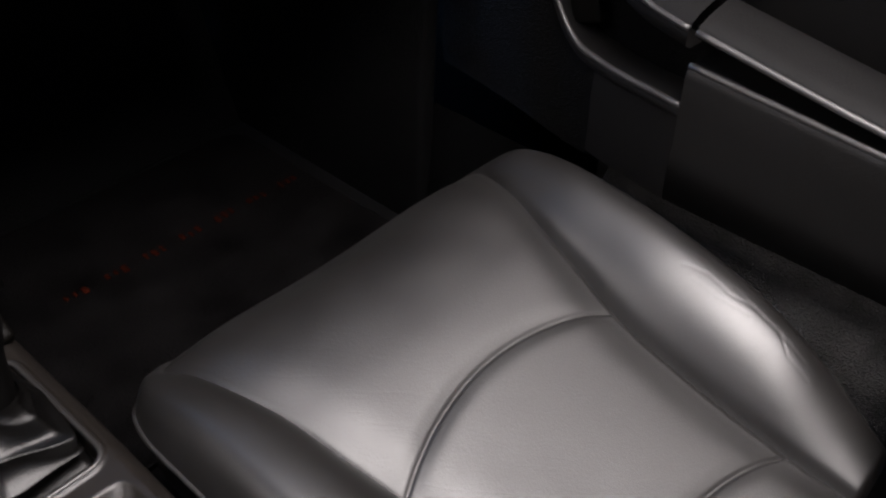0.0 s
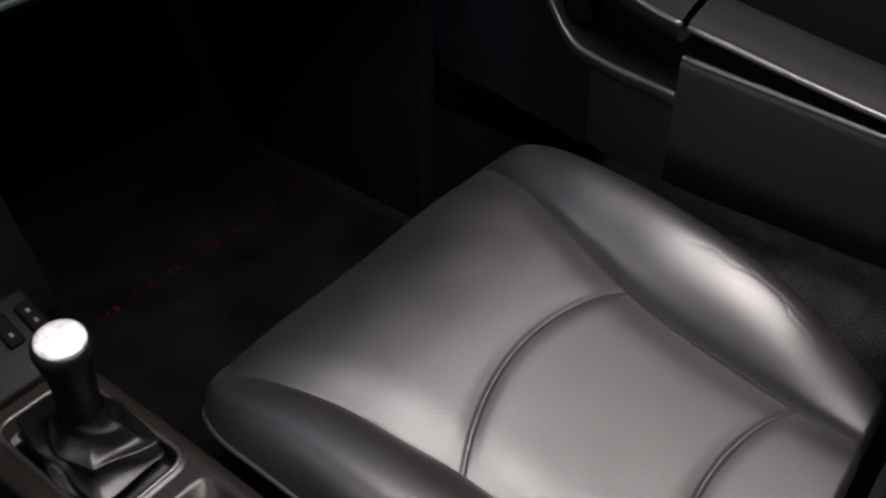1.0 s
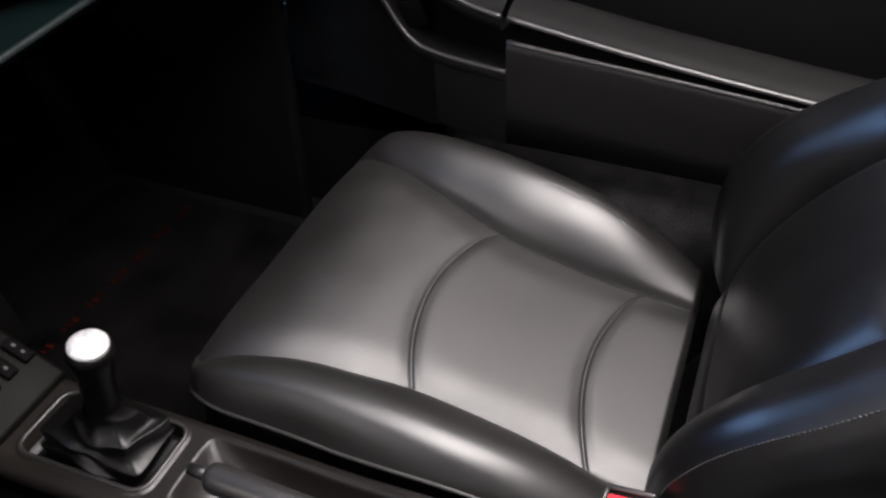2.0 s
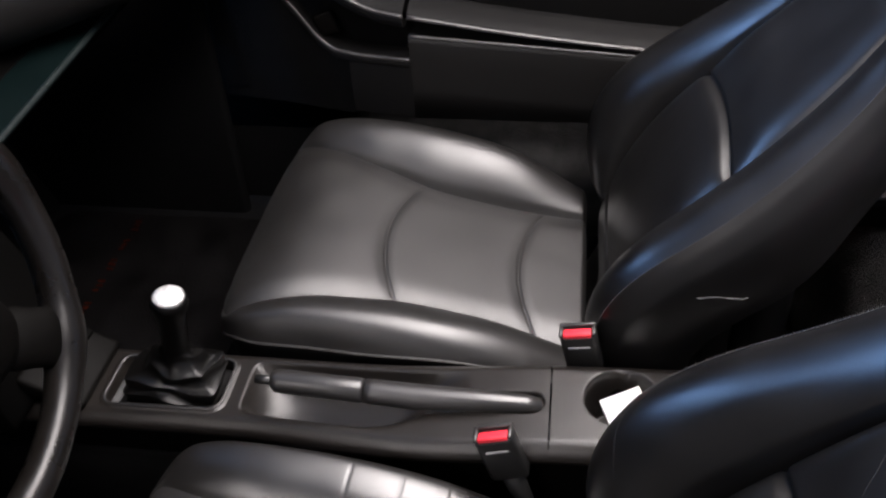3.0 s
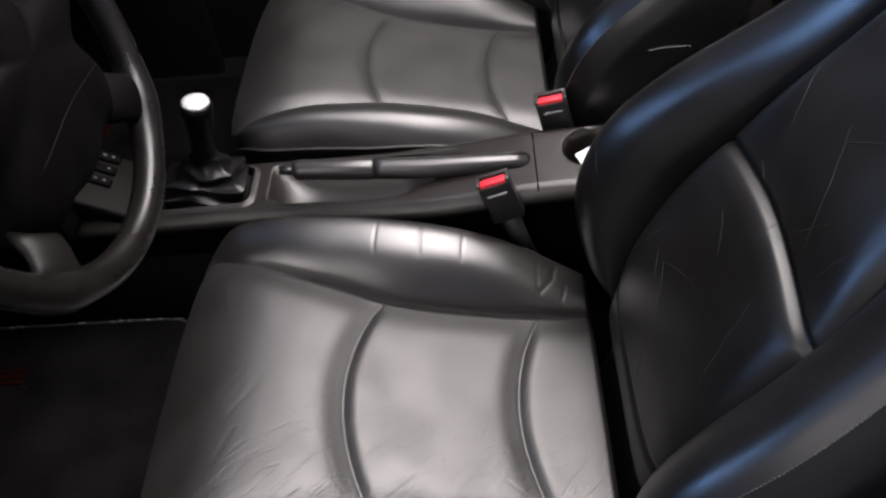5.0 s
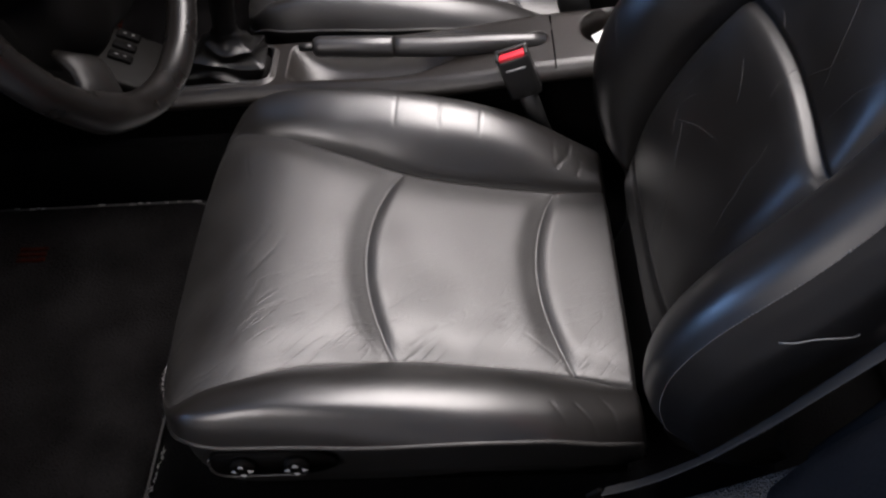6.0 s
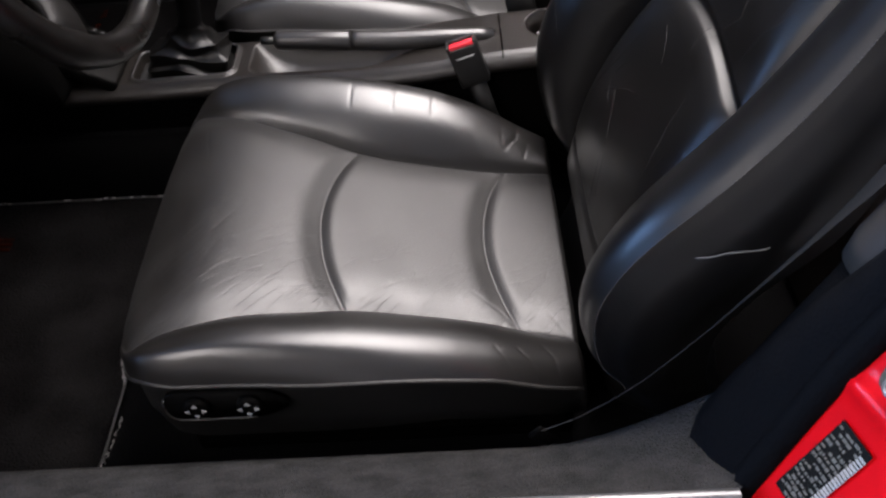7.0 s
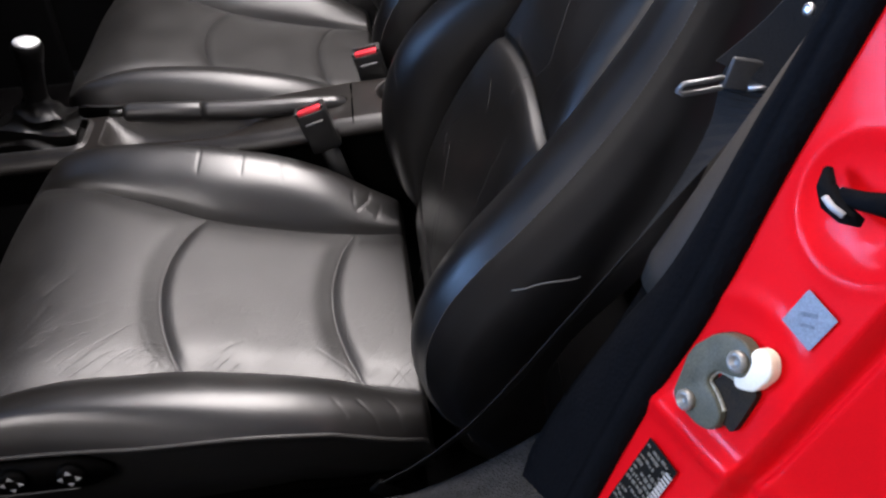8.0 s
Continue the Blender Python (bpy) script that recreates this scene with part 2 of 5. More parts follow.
def block(bm, size, m=None, bevel=0.004, segments=2):
    """A box with rounded edges."""
    made = bmesh.ops.create_cube(bm, size=1.0)["verts"]
    bmesh.ops.scale(bm, vec=size, verts=made)
    if bevel:
        edges = list({e for v in made for e in v.link_edges})
        r = bmesh.ops.bevel(bm, geom=edges, offset=min(bevel, min(size) * 0.45), segments=segments, affect="EDGES", profile=0.5)
        made = list({v for f in r["faces"] for v in f.verts} | {v for v in made if v.is_valid})
    if m is not None:
        bmesh.ops.transform(bm, matrix=m, verts=made)
    return bm


def lathe(bm, profile, sides=32, m=None):
    """A turned body from (radius, height) pairs."""
    rings = []
    for r, z in profile:
        rings.append([bm.verts.new((r * math.cos(2 * math.pi * k / sides), r * math.sin(2 * math.pi * k / sides), z)) for k in range(sides)])
    for a, b in zip(rings, rings[1:]):
        for k in range(sides):
            bm.faces.new((a[k], a[(k + 1) % sides], b[(k + 1) % sides], b[k]))
    bm.faces.new(rings[0])
    bm.faces.new(rings[-1])
    if m is not None:
        bmesh.ops.transform(bm, matrix=m, verts=[v for ring in rings for v in ring])
    return bm


def slab(bm, outline, thick, m):
    """A flat plate from an outline in x, y, with its thickness along z."""
    low = [bm.verts.new(m @ Vector((x, y, 0))) for x, y in outline]
    top = [bm.verts.new(m @ Vector((x, y, thick))) for x, y in outline]
    n = len(outline)
    bm.faces.new(low)
    bm.faces.new(top)
    for i in range(n):
        bm.faces.new((low[i], low[(i + 1) % n], top[(i + 1) % n], top[i]))
    return bm


def soft_slab(bm, outline_, thick, m, edge=0.002):
    """A plate as slab() makes it, with its upper edge rounded."""
    n = len(outline_)
    area = sum(outline_[i - 1][0] * outline_[i][1] - outline_[i][0] * outline_[i - 1][1] for i in range(n))
    rings = []
    for inset, z in ((0, 0), (0, thick - edge), (edge * 0.3, thick - edge * 0.3), (edge, thick)):
        ring = []
        for i in range(n):
            t_ = Vector(outline_[(i + 1) % n]) - Vector(outline_[i - 1])
            nn = Vector((-t_.y, t_.x)).normalized() * (1 if area > 0 else -1)
            p = Vector(outline_[i]) + nn * inset
            ring.append(bm.verts.new(m @ Vector((p.x, p.y, z))))
        rings.append(ring)
    for a, b_ in zip(rings, rings[1:]):
        for i in range(n):
            bm.faces.new((a[i], a[(i + 1) % n], b_[(i + 1) % n], b_[i]))
    bm.faces.new(rings[-1])
    return bm


def extrude_profile(bm, profile, y0, y1, closed=True):
    """A profile in x, z drawn along y."""
    a = [bm.verts.new((x, y0, z)) for x, z in profile]
    b = [bm.verts.new((x, y1, z)) for x, z in profile]
    n = len(profile)
    for i in range(n if closed else n - 1):
        bm.faces.new((a[i], a[(i + 1) % n], b[(i + 1) % n], b[i]))
    if closed:
        bm.faces.new(a)
        bm.faces.new(b)
    return bm


def rounded(points, r=0.02, n=4):
    """A closed outline with rounded corners."""
    out = []
    k = len(points)
    for i in range(k):
        p, a, b = Vector(points[i]), Vector(points[i - 1]), Vector(points[(i + 1) % k])
        u, v = (a - p), (b - p)
        d = min(r, u.length * 0.45, v.length * 0.45)
        s, e = p + u.normalized() * d, p + v.normalized() * d
        for j in range(n + 1):
            q = j / n
            out.append(tuple((1 - q) ** 2 * s + 2 * q * (1 - q) * p + q * q * e))
    return out


PASSENGER = 0.684   # from the middle of one seat to the other
FLOOR = 0.15        # top of the carpet
GROUND = -0.12

# ---- the garage round the car ----
bm = bmesh.new()
block(bm, (9, 8, 0.2), pose(0, 0.4, GROUND - 0.1), 0)
tagged(part("ground", bm, CONCRETE, smooth=False), "grey concrete garage floor under the car", "floor", kind="structure")
bm = bmesh.new()
block(bm, (9, 8, 0.15), pose(0, 0.4, 2.475), 0)
tagged(part("ceiling", bm, PLASTER, smooth=False), "pale plastered garage ceiling", "ceiling", kind="structure")
# the front wall leaves an assumed, unseen opening for the blue daylight
WALLS = (
    ("wall_rear", (0.15, 8, 2.52), (4.4, 0.4, 1.14)), ("wall_passenger_side", (8.65, 0.15, 2.52), (0, 4.3, 1.14)),
    ("wall_driver_side", (8.65, 0.15, 2.52), (0, -3.5, 1.14)),
    ("wall_front_1", (0.15, 2.32, 2.52), (-4.4, -2.26, 1.14)), ("wall_front_2", (0.15, 2.92, 2.52), (-4.4, 2.76, 1.14)), ("wall_front_lintel", (0.15, 2.4, 0.26), (-4.4, 0.1, 2.27)), ("wall_front_sill", (0.15, 2.4, 0.98), (-4.4, 0.1, 0.37)))
for n_, s_, p_ in WALLS:
    bm = bmesh.new()
    block(bm, s_, pose(*p_), 0)
    tagged(part(n_, bm, PLASTER, smooth=False), "pale plastered garage wall", "wall", kind="structure")
# unseen housings for both lamps, the added fill lamp included
for lx, ly, power, wide_, long_ in LAMPS:
    cl = thing("ceiling_lamp", "unseen white tube lamp added under the garage ceiling", "lamp", "garage lamps")
    bm = bmesh.new()
    block(bm, (wide_ + 0.06, long_ + 0.06, 0.06), pose(lx, ly, 2.37), 0.01)
    part("housing", bm, WHITE, cl)
    for k in (-0.25, 0.25):
        bm = bmesh.new()
        tube(bm, [(lx + k * wide_, ly - 0.47 * long_, 2.315), (lx + k * wide_, ly + 0.47 * long_, 2.315)], 0.015)
        part("tube", bm, GLOW, cl)

# ---- seats ----
CUSHION_MID = curve([(0.085, 0.284), (0.0, 0.300), (-0.1, 0.321), (-0.195, 0.345), (-0.30, 0.378), (-0.39, 0.405), (-0.46, 0.410)])
BOLSTER_TOP = curve([(0.085, 0.292), (0.03, 0.318), (-0.047, 0.361), (-0.155, 0.393), (-0.26, 0.409), (-0.355, 0.415), (-0.40, 0.411), (-0.46, 0.388)])
SEAM_Y = curve([(0.085, 0.157), (0.06, 0.154), (0.0, 0.148), (-0.1, 0.146), (-0.198, 0.151), (-0.25, 0.162), (-0.30, 0.172), (-0.35, 0.186), (-0.38, 0.194), (-0.405, 0.203), (-0.43, 0.214), (-0.46, 0.23)])
FRONT, SHOULDER, HALF, REAR = -0.453, -0.335, 0.257, 0.067
TAPER = curve([(-0.46, 1.0), (-0.3, 1.0), (-0.2, 1.0), (-0.07, 0.957), (0.036, 0.88), (0.085, 0.83)])
PIPE_Z = curve([(-0.453, 0.381), (-0.40, 0.388), (-0.36, 0.383), (-0.25, 0.372), (-0.093, 0.356), (0.043, 0.306), (0.085, 0.280)])


def outline(x):
    k = np.clip((SHOULDER - np.asarray(x, float)) / (SHOULDER - FRONT), 0, 1)
    return HALF * np.maximum(1 - k**3.2, 0) ** (1 / 3.2) * TAPER(x)


def seam_w(x):
    """Half the width of the seat panel, eased where the seam meets the front edge."""
    a, b_ = SEAM_Y(x), 0.93 * outline(x)
    return 0.5 * (a + b_ - np.sqrt((a - b_) ** 2 + 0.012**2))


def front_x(y):
    k = np.clip(np.abs(y) / HALF, 0, 1)
    return SHOULDER - (SHOULDER - FRONT) * np.maximum(1 - k**3.2, 0) ** (1 / 3.2)


def arc_seam(x_edge, bow, y):
    return x_edge - bow * (1 - (np.abs(y) / 0.15) ** 2)


def cushion_height(x, y, marks, cracks, worn):
    """Height of the cushion: crowned panels between seams, bolsters rolled outwards, front edge rolled far down."""
    lim = outline(x) + 1e-6
    w = seam_w(x)
    mid, top = CUSHION_MID(x), BOLSTER_TOP(x)
    top = np.where(y < 0, mid + (top - mid) * (1 - 0.12 * worn), top)
    ay = np.abs(y)
    p = np.clip((ay - w) / np.maximum(lim - w, 0.004), 0, 1)
    m_ = np.clip(p / 0.78, 0, 1)
    start = np.where(y > 0, 0.78, 0.58)
    bow_ = 1 - (1 - m_) ** 2
    soft_ = np.where(y > 0, 0.22, 1.0)
    rise = soft_ * np.sqrt(np.maximum(bow_, 0)) + (1 - soft_) * bow_
    fall = np.clip((p - start) / (1 - start), 0, 1) ** 2.8
    z = np.where(ay < w, mid, mid + (top - mid) * rise + np.where(y > 0, 0.003, 0.006) * np.sin(math.pi * np.clip(p, 0, 1)) - np.maximum(top - PIPE_Z(x), 0.010) * fall)
    side = np.abs(ay - w)
    c1, c2 = x - arc_seam(-0.195, 0.040, y), x - arc_seam(0.0, 0.037, y)
    inside = ay < w
    # the stuffing pulls in along the seams, more so where the seat has been used
    dip = 0.30 + 0.30 * worn
    puff = 0.0095 * (1 - np.exp(-(side / 0.028) ** 2))
    for c_ in (c1, c2):
        puff = puff * (1 - dip * np.exp(-(np.where(c_ < 0, c_ / (0.011 + 0.006 * worn), c_ / 0.010)) ** 2))
    z = z + np.where(inside, puff, 0) - (0.0012 + 0.0033 * step(-0.38, -0.22, x)) * np.exp(-(side / 0.0045) ** 2) * step(-0.452, -0.43, x)
    for c_, deep in ((c1, 0.0019 - 0.0006 * worn), (c2, 0.0022 - 0.0007 * worn)):
        z = z + np.where(inside, worn * 0.0004 * np.exp(-((c_ + 0.002) / 0.0016) ** 2) - deep * np.exp(-(c_ / (0.002 + 0.0012 * worn)) ** 2), 0)
    for xm, sgn, deep, a, b in marks:
        z = z - np.where(y * sgn > 0, deep * np.exp(-((x - xm - 0.002 * np.sin(y * 60)) / 0.0019) ** 2) * step(a, a + 0.1, p) * (1 - step(b - 0.12, b, p)), 0)
    for deep, wide, line in cracks:
        far = np.full(x.shape, 1.0)
        for (xa, ya), (xb, yb) in zip(line, line[1:]):
            dx, dy = xb - xa, yb - ya
            k = np.clip(((x - xa) * dx + (y - ya) * dy) / (dx * dx + dy * dy), 0, 1)
            far = np.minimum(far, np.hypot(x - xa - k * dx, y - ya - k * dy))
        z = z - deep * np.exp(-(far / wide) ** 2)
    d = np.clip((x - front_x(0.8 * y)) / 0.20, 0, 1)
    z = z - (0.078 - 0.030 * np.clip(ay / 0.2, 0, 1) ** 2 - 0.030 * p * step(-0.445, -0.385, x)) * (1 - d) ** 2.4
    return z - 0.022 * np.clip((x - REAR + 0.009) / 0.009, 0, 1) ** 2.5


BACK_O = Vector((0.055, 0, 0.295))
BACK_Y = curve([(-0.05, 0.19), (0, 0.225), (0.1, 0.258), (0.2, 0.266), (0.3, 0.262), (0.38, 0.245), (0.45, 0.225), (0.52, 0.203), (0.6, 0.18), (0.7, 0.158), (0.78, 0.145), (0.83, 0.115)])
BACK_W = curve([(-0.05, 0.13), (0, 0.138), (0.1, 0.146), (0.25, 0.150), (0.35, 0.142), (0.45, 0.125), (0.55, 0.108), (0.7, 0.09), (0.83, 0.075)])
BACK_B = curve([(-0.05, -0.02), (0, 0.004), (0.05, 0.033), (0.09, 0.056), (0.137, 0.071), (0.2, 0.077), (0.25, 0.069), (0.29, 0.055), (0.33, 0.040), (0.375, 0.023), (0.41, 0.011), (0.45, 0.0), (0.5, -0.010), (0.55, -0.014), (0.65, -0.02), (0.83, -0.04)])
BACK_S = curve([(-0.05, -0.03), (0, 0.0), (0.05, 0.029), (0.1, 0.054), (0.15, 0.071), (0.2, 0.071), (0.26, 0.055), (0.3, 0.039), (0.34, 0.023), (0.38, 0.011), (0.43, -0.001), (0.47, -0.008), (0.52, -0.014), (0.6, -0.022), (0.83, -0.05)])
BASE = curve([(-0.05, 0.0), (0.1, 0.004), (0.2, 0.008), (0.26, 0.005), (0.34, -0.004), (0.41, -0.014), (0.465, -0.025), (0.55, -0.037), (0.7, -0.05), (0.83, -0.07)])


def back_axes(recline):
    """Up along the backrest, and forwards out of it."""
    a = radians(recline)
    return Vector((math.sin(a), 0, math.cos(a))), Vector((-math.cos(a), 0, math.sin(a)))


def back_section(s, extra=0.0):
    """Half of the backrest's section at s: (y, h) pairs, from the middle outwards to the back."""
    w, Y = float(BACK_W(s)), float(BACK_Y(s))
    b, B, S = float(BASE(s)), float(BACK_B(s)) + extra, float(BACK_S(s)) + 0.8 * extra
    g = Y - w
    deep = 0.100 + 0.04 * float(step(0.45, 0.26, s)) + 0.6 * extra
    low, hs = b - 0.012, S - 0.05
    rise = lambda f: low + (B - low) * f
    fall = lambda f: hs + (B - hs) * f
    return [(0, b + 0.006), (w * 0.5, b + 0.006), (w * 0.85, b + 0.003), (w - 0.005, b - 0.004), (w, low), (w + 0.003, rise(0.20)), (w + 0.08 * g, rise(0.46)),
            (w + 0.24 * g, rise(0.75)), (w + 0.46 * g, rise(0.94)), (w + 0.66 * g, fall(0.97)), (w + 0.85 * g, fall(0.74)), (w + 0.955 * g, fall(0.36)), (Y, hs), (Y - 0.004, hs - 0.5 * (deep - 0.05)), (Y - 0.02, S - deep)]


def spline(points, per):
    """Catmull-Rom through the points."""
    P = np.array(points, float)
    P = np.vstack([2 * P[0] - P[1], P, 2 * P[-1] - P[-2]])
    out = []
    for i in range(1, len(P) - 2):
        for k in range(per):
            q = k / per
            out.append(0.5 * (2 * P[i] + (P[i + 1] - P[i - 1]) * q + (2 * P[i - 1] - 5 * P[i] + 4 * P[i + 1] - P[i + 2]) * q * q + (3 * P[i] - P[i - 1] - 3 * P[i + 1] + P[i + 2]) * q**3))
    out.append(P[-2])
    return np.array(out)


def sports_seat(x0, y0, recline, label, marks, cracks, switches, plump, edge):
    BACK_U, BACK_N = back_axes(recline)
    seat = thing("car_seat", label, "seat", "seats of the car")
    seat.location = (x0, y0, 0)
    # cushion
    n, m_ = 330, 291
    k = np.linspace(0, 1, n)
    xs = REAR + (FRONT + 0.0004 - REAR) * np.where(k < 0.75, k * 0.76 / 0.75, 1 - 0.24 * ((1 - k) / 0.25) ** 1.6)
    q = np.linspace(-1, 1, m_)
    X = np.repeat(xs[:, None], m_, 1)
    lim = outline(xs)[:, None]
    w_ = seam_w(xs)[:, None]
    aq, cut = np.abs(q)[None, :], 0.6
    Yg = np.sign(q)[None, :] * np.where(aq < cut, w_ * aq / cut, w_ + (lim - w_) * (aq - cut) / (1 - cut))
    Z = cushion_height(X, Yg, marks, cracks, 1.0 if switches else 0.0)
    pts = np.stack([X, Yg, Z], -1).reshape(-1, 3)
    faces = grid_faces(n, m_)
    # a sharp crease in the seam between panel and bolster
    norms = grid_normals(pts, n, m_).reshape(n, m_, 3)
    norms_in, norms_out = norms.copy(), norms.copy()
    c_lo, c_hi = int(np.argmin(np.abs(q + 0.6))), int(np.argmin(np.abs(q - 0.6)))
    norms_in[:, c_lo], norms_in[:, c_hi] = norms[:, c_lo + 1], norms[:, c_hi - 1]
    norms_out[:, c_lo], norms_out[:, c_hi] = norms[:, c_lo - 1], norms[:, c_hi + 1]
    norms_in, norms_out = norms_in.reshape(-1, 3), norms_out.reshape(-1, 3)
    colq = np.array([abs((q[f[0] % m_] + q[f[1] % m_]) / 2) for f in faces])
    mid = pts[np.array(faces)].mean(1)
    inside = colq < 0.6
    front = mid[:, 0] < arc_seam(-0.195, 0.040, mid[:, 1])
    rear = mid[:, 0] > arc_seam(0.0, 0.037, mid[:, 1])
    for keep in (inside & front, inside & ~front & ~rear, inside & rear):
        sub_mesh("cushion_panel", pts, faces, keep, LEATHER if switches else LEATHER_SMOOTH, seat, "worn black leather", norms_in)
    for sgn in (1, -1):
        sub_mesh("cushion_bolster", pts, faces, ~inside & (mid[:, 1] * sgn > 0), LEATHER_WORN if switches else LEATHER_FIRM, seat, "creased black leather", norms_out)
    # edge loop from the rear corner round the front to the other rear corner
    loop = [pts[i * m_] for i in range(n)] + [pts[i * m_ + m_ - 1] for i in range(n - 1, -1, -1)]
    loop = [Vector(p) for p in loop]
    bm = bmesh.new()
    thin = loop[::5]
    tube(bm, [p + Vector((0, 0, -0.001)) for p in thin], 0.0026, 6)
    part("piping", bm, PIPING, seat)
    # valance below the piping
    rows = []
    for drop, pull in ((0, 0.0), (0.006, 0.004), (0.02, 0.007), (0.06, 0.008), (0.09, 0.016), (0.12, 0.03)):
        rows.append([(p.x + (pull if p.x < -0.40 else 0) * (1 if p.x < -0.42 else 0.5), p.y * (1 - pull / 0.26), max(p.z - drop, 0.24) if drop < 0.1 else 0.245) for p in thin])
    flat = [p for r in rows for p in r]
    link("valance", mesh_of("valance", flat, grid_faces(len(rows), len(thin)), VINYL), seat, "black vinyl side cover")
    # backrest
    ss = np.linspace(-0.05, 0.83, 240)
    half = [spline(back_section(s), 6) for s in ss]
    full_side = [spline(back_section(s, plump * math.exp(-(((s - 0.30) / 0.13) ** 2))), 6) for s in ss]
    cols = len(half[0])
    pts = []
    for s, hs, hf in zip(ss, half, full_side):
        full = [(-y, h) for y, h in hs[:0:-1]] + [(y, h) for y, h in hf]
        for y, h in full:
            w = float(BACK_W(s))
            Y_ = float(BACK_Y(s))
            over = max(0.0, 1 - max(0.0, abs(y) - w) / (0.3 * (Y_ - w)))
            slide = -1.15 * min(abs(y), w) ** 2 * math.exp(-(((s - 0.342) / 0.09) ** 2)) * over
            if abs(y) <= w:
                k_ = s - 0.342
                near = 1 - math.exp(-(((abs(y) - w) / 0.02) ** 2))
                if k_ <= 0:
                    h += 0.0085 * near * (1 - max(0.0, 1 + k_ / 0.03) ** 2.6)
                else:
                    h += 0.008 * near * (1 - math.exp(-((k_ / 0.04) ** 2)))
                low = 0.085 + 0.6 * y * y
                h -= 0.006 * math.exp(-((k_ / 0.004) ** 2)) + 0.004 * math.exp(-(((s - low) / 0.0045) ** 2))
            end = max(0, (s - 0.75) / 0.08)
            h -= 0.05 * end**2.5
            h -= 0.03 * float(step(0.16, -0.03, s)) + 0.022 * float(step(0.055, 0.015, s))
            pts.append(BACK_O + BACK_U * (s + slide) + BACK_N * h + Vector((0, y, 0)))
    wide = 2 * cols - 1
    faces = grid_faces(len(ss), wide)
    cells = [((i % wide + i % wide + 1) / 2 - (cols - 1), ss[min(i // wide, len(ss) - 1)]) for i, *_ in faces]
    seam_col = 4 * 6
    stitch_col = 10 * 6
    arcs = []
    for f in faces:
        i, j = divmod(f[0], wide)
        arcs.append(ss[i] > 0.342)
    arcs = np.array(arcs)
    c = np.array([a for a, b in cells])
    P = [tuple(p) for p in pts]
    norms = grid_normals(P, len(ss), wide).reshape(len(ss), wide, 3)
    norms_in, norms_out = norms.copy(), norms.copy()
    for sgn in (1, -1):
        col = cols - 1 + sgn * seam_col
        norms_in[:, col], norms_out[:, col] = norms[:, col - sgn], norms[:, col + sgn]
    # the stitched seam is a fold: the side takes its own normals there
    norms_side = norms_out.copy()
    for sgn in (1, -1):
        col = cols - 1 + sgn * stitch_col
        for k_ in range(2):
            norms_side[:, col + sgn * k_] = norms[:, col + sgn * 2]
            norms_out[:, col - sgn * k_] = norms[:, col - sgn * 2]
    norms_in, norms, norms_side = norms_in.reshape(-1, 3), norms_out.reshape(-1, 3), norms_side.reshape(-1, 3)
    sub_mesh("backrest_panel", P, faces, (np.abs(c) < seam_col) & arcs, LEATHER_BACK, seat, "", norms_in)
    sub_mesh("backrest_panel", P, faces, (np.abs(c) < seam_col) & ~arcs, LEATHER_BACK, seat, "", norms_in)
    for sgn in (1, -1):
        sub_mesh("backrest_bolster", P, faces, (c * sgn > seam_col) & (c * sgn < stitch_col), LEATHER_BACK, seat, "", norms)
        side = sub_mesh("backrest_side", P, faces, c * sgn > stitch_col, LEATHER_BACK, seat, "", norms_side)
        col = cols - 1 + sgn * stitch_col
        bm = bmesh.new()
        for i in range(13, 205):
            a, b = pts[i * wide + col], pts[(i + 1) * wide + col]
            d = b - a
            tube(bm, [a + d * 0.1 + BACK_N * 0.0008, a + d * 0.7 + BACK_N * 0.0008], 0.0008, 4)
        part("stitching", bm, THREAD, side, "grey thread")
    if switches:
        rng_ = random.Random(21)
        front_cols = slice(cols - 1 - stitch_col, cols + stitch_col)
        grid_ = np.array(P).reshape(len(ss), wide, 3)

        def on_back(s_, y_):
            """A place on the front of the backrest, s_ up along it and y_ across."""
            f_ = (s_ - ss[0]) / (ss[1] - ss[0])
            i_ = int(min(max(f_, 0), len(ss) - 2))
            two = []
            for r_ in (i_, i_ + 1):
                row_ = grid_[r_, front_cols]
                two.append(np.array([np.interp(y_, row_[:, 1], row_[:, c_]) for c_ in range(3)]))
            return Vector(two[0] + (two[1] - two[0]) * (f_ - i_)) + BACK_N * 0.00005

        bm = bmesh.new()
        spots = [(rng_.uniform(0.10, 0.62), rng_.uniform(-0.12, 0.13)) for _ in range(30)] + [(rng_.uniform(0.06, 0.30), rng_.uniform(0.16, 0.21)) for _ in range(5)]
        for s0_, y0_ in spots:
            long_, turn_ = rng_.choice((0.03, 0.05, 0.07, 0.11)), rng_.choice((35, 50, 62, 110, 140)) + rng_.gauss(0, 9)
            bend_ = rng_.gauss(0, 12)
            line_, s_, y_ = [], s0_, y0_
            for k_ in range(13):
                line_.append(on_back(s_, y_))
                ang_ = radians(turn_ + bend_ * k_ / 12 + rng_.gauss(0, 5))
                s_, y_ = s_ + long_ / 12 * math.sin(ang_), y_ + long_ / 12 * math.cos(ang_)
            tube(bm, line_, [0.00032 * math.sin(math.pi * (k_ + 0.6) / 13.2) + 0.00008 for k_ in range(13)], 5, up=BACK_N)
        tagged(part("creases", bm, CREASE, seat), "fine pale creases in the leather", kind="stuff")
    # hard shell at the back
    rows = []
    for i in range(0, len(ss), 9):
        a, b = pts[i * wide], pts[i * wide + wide - 1]
        rows.append([a + (b - a) * t_ - BACK_N * (0.02 * math.sin(math.pi * t_)) for t_ in np.linspace(0, 1, 25)])
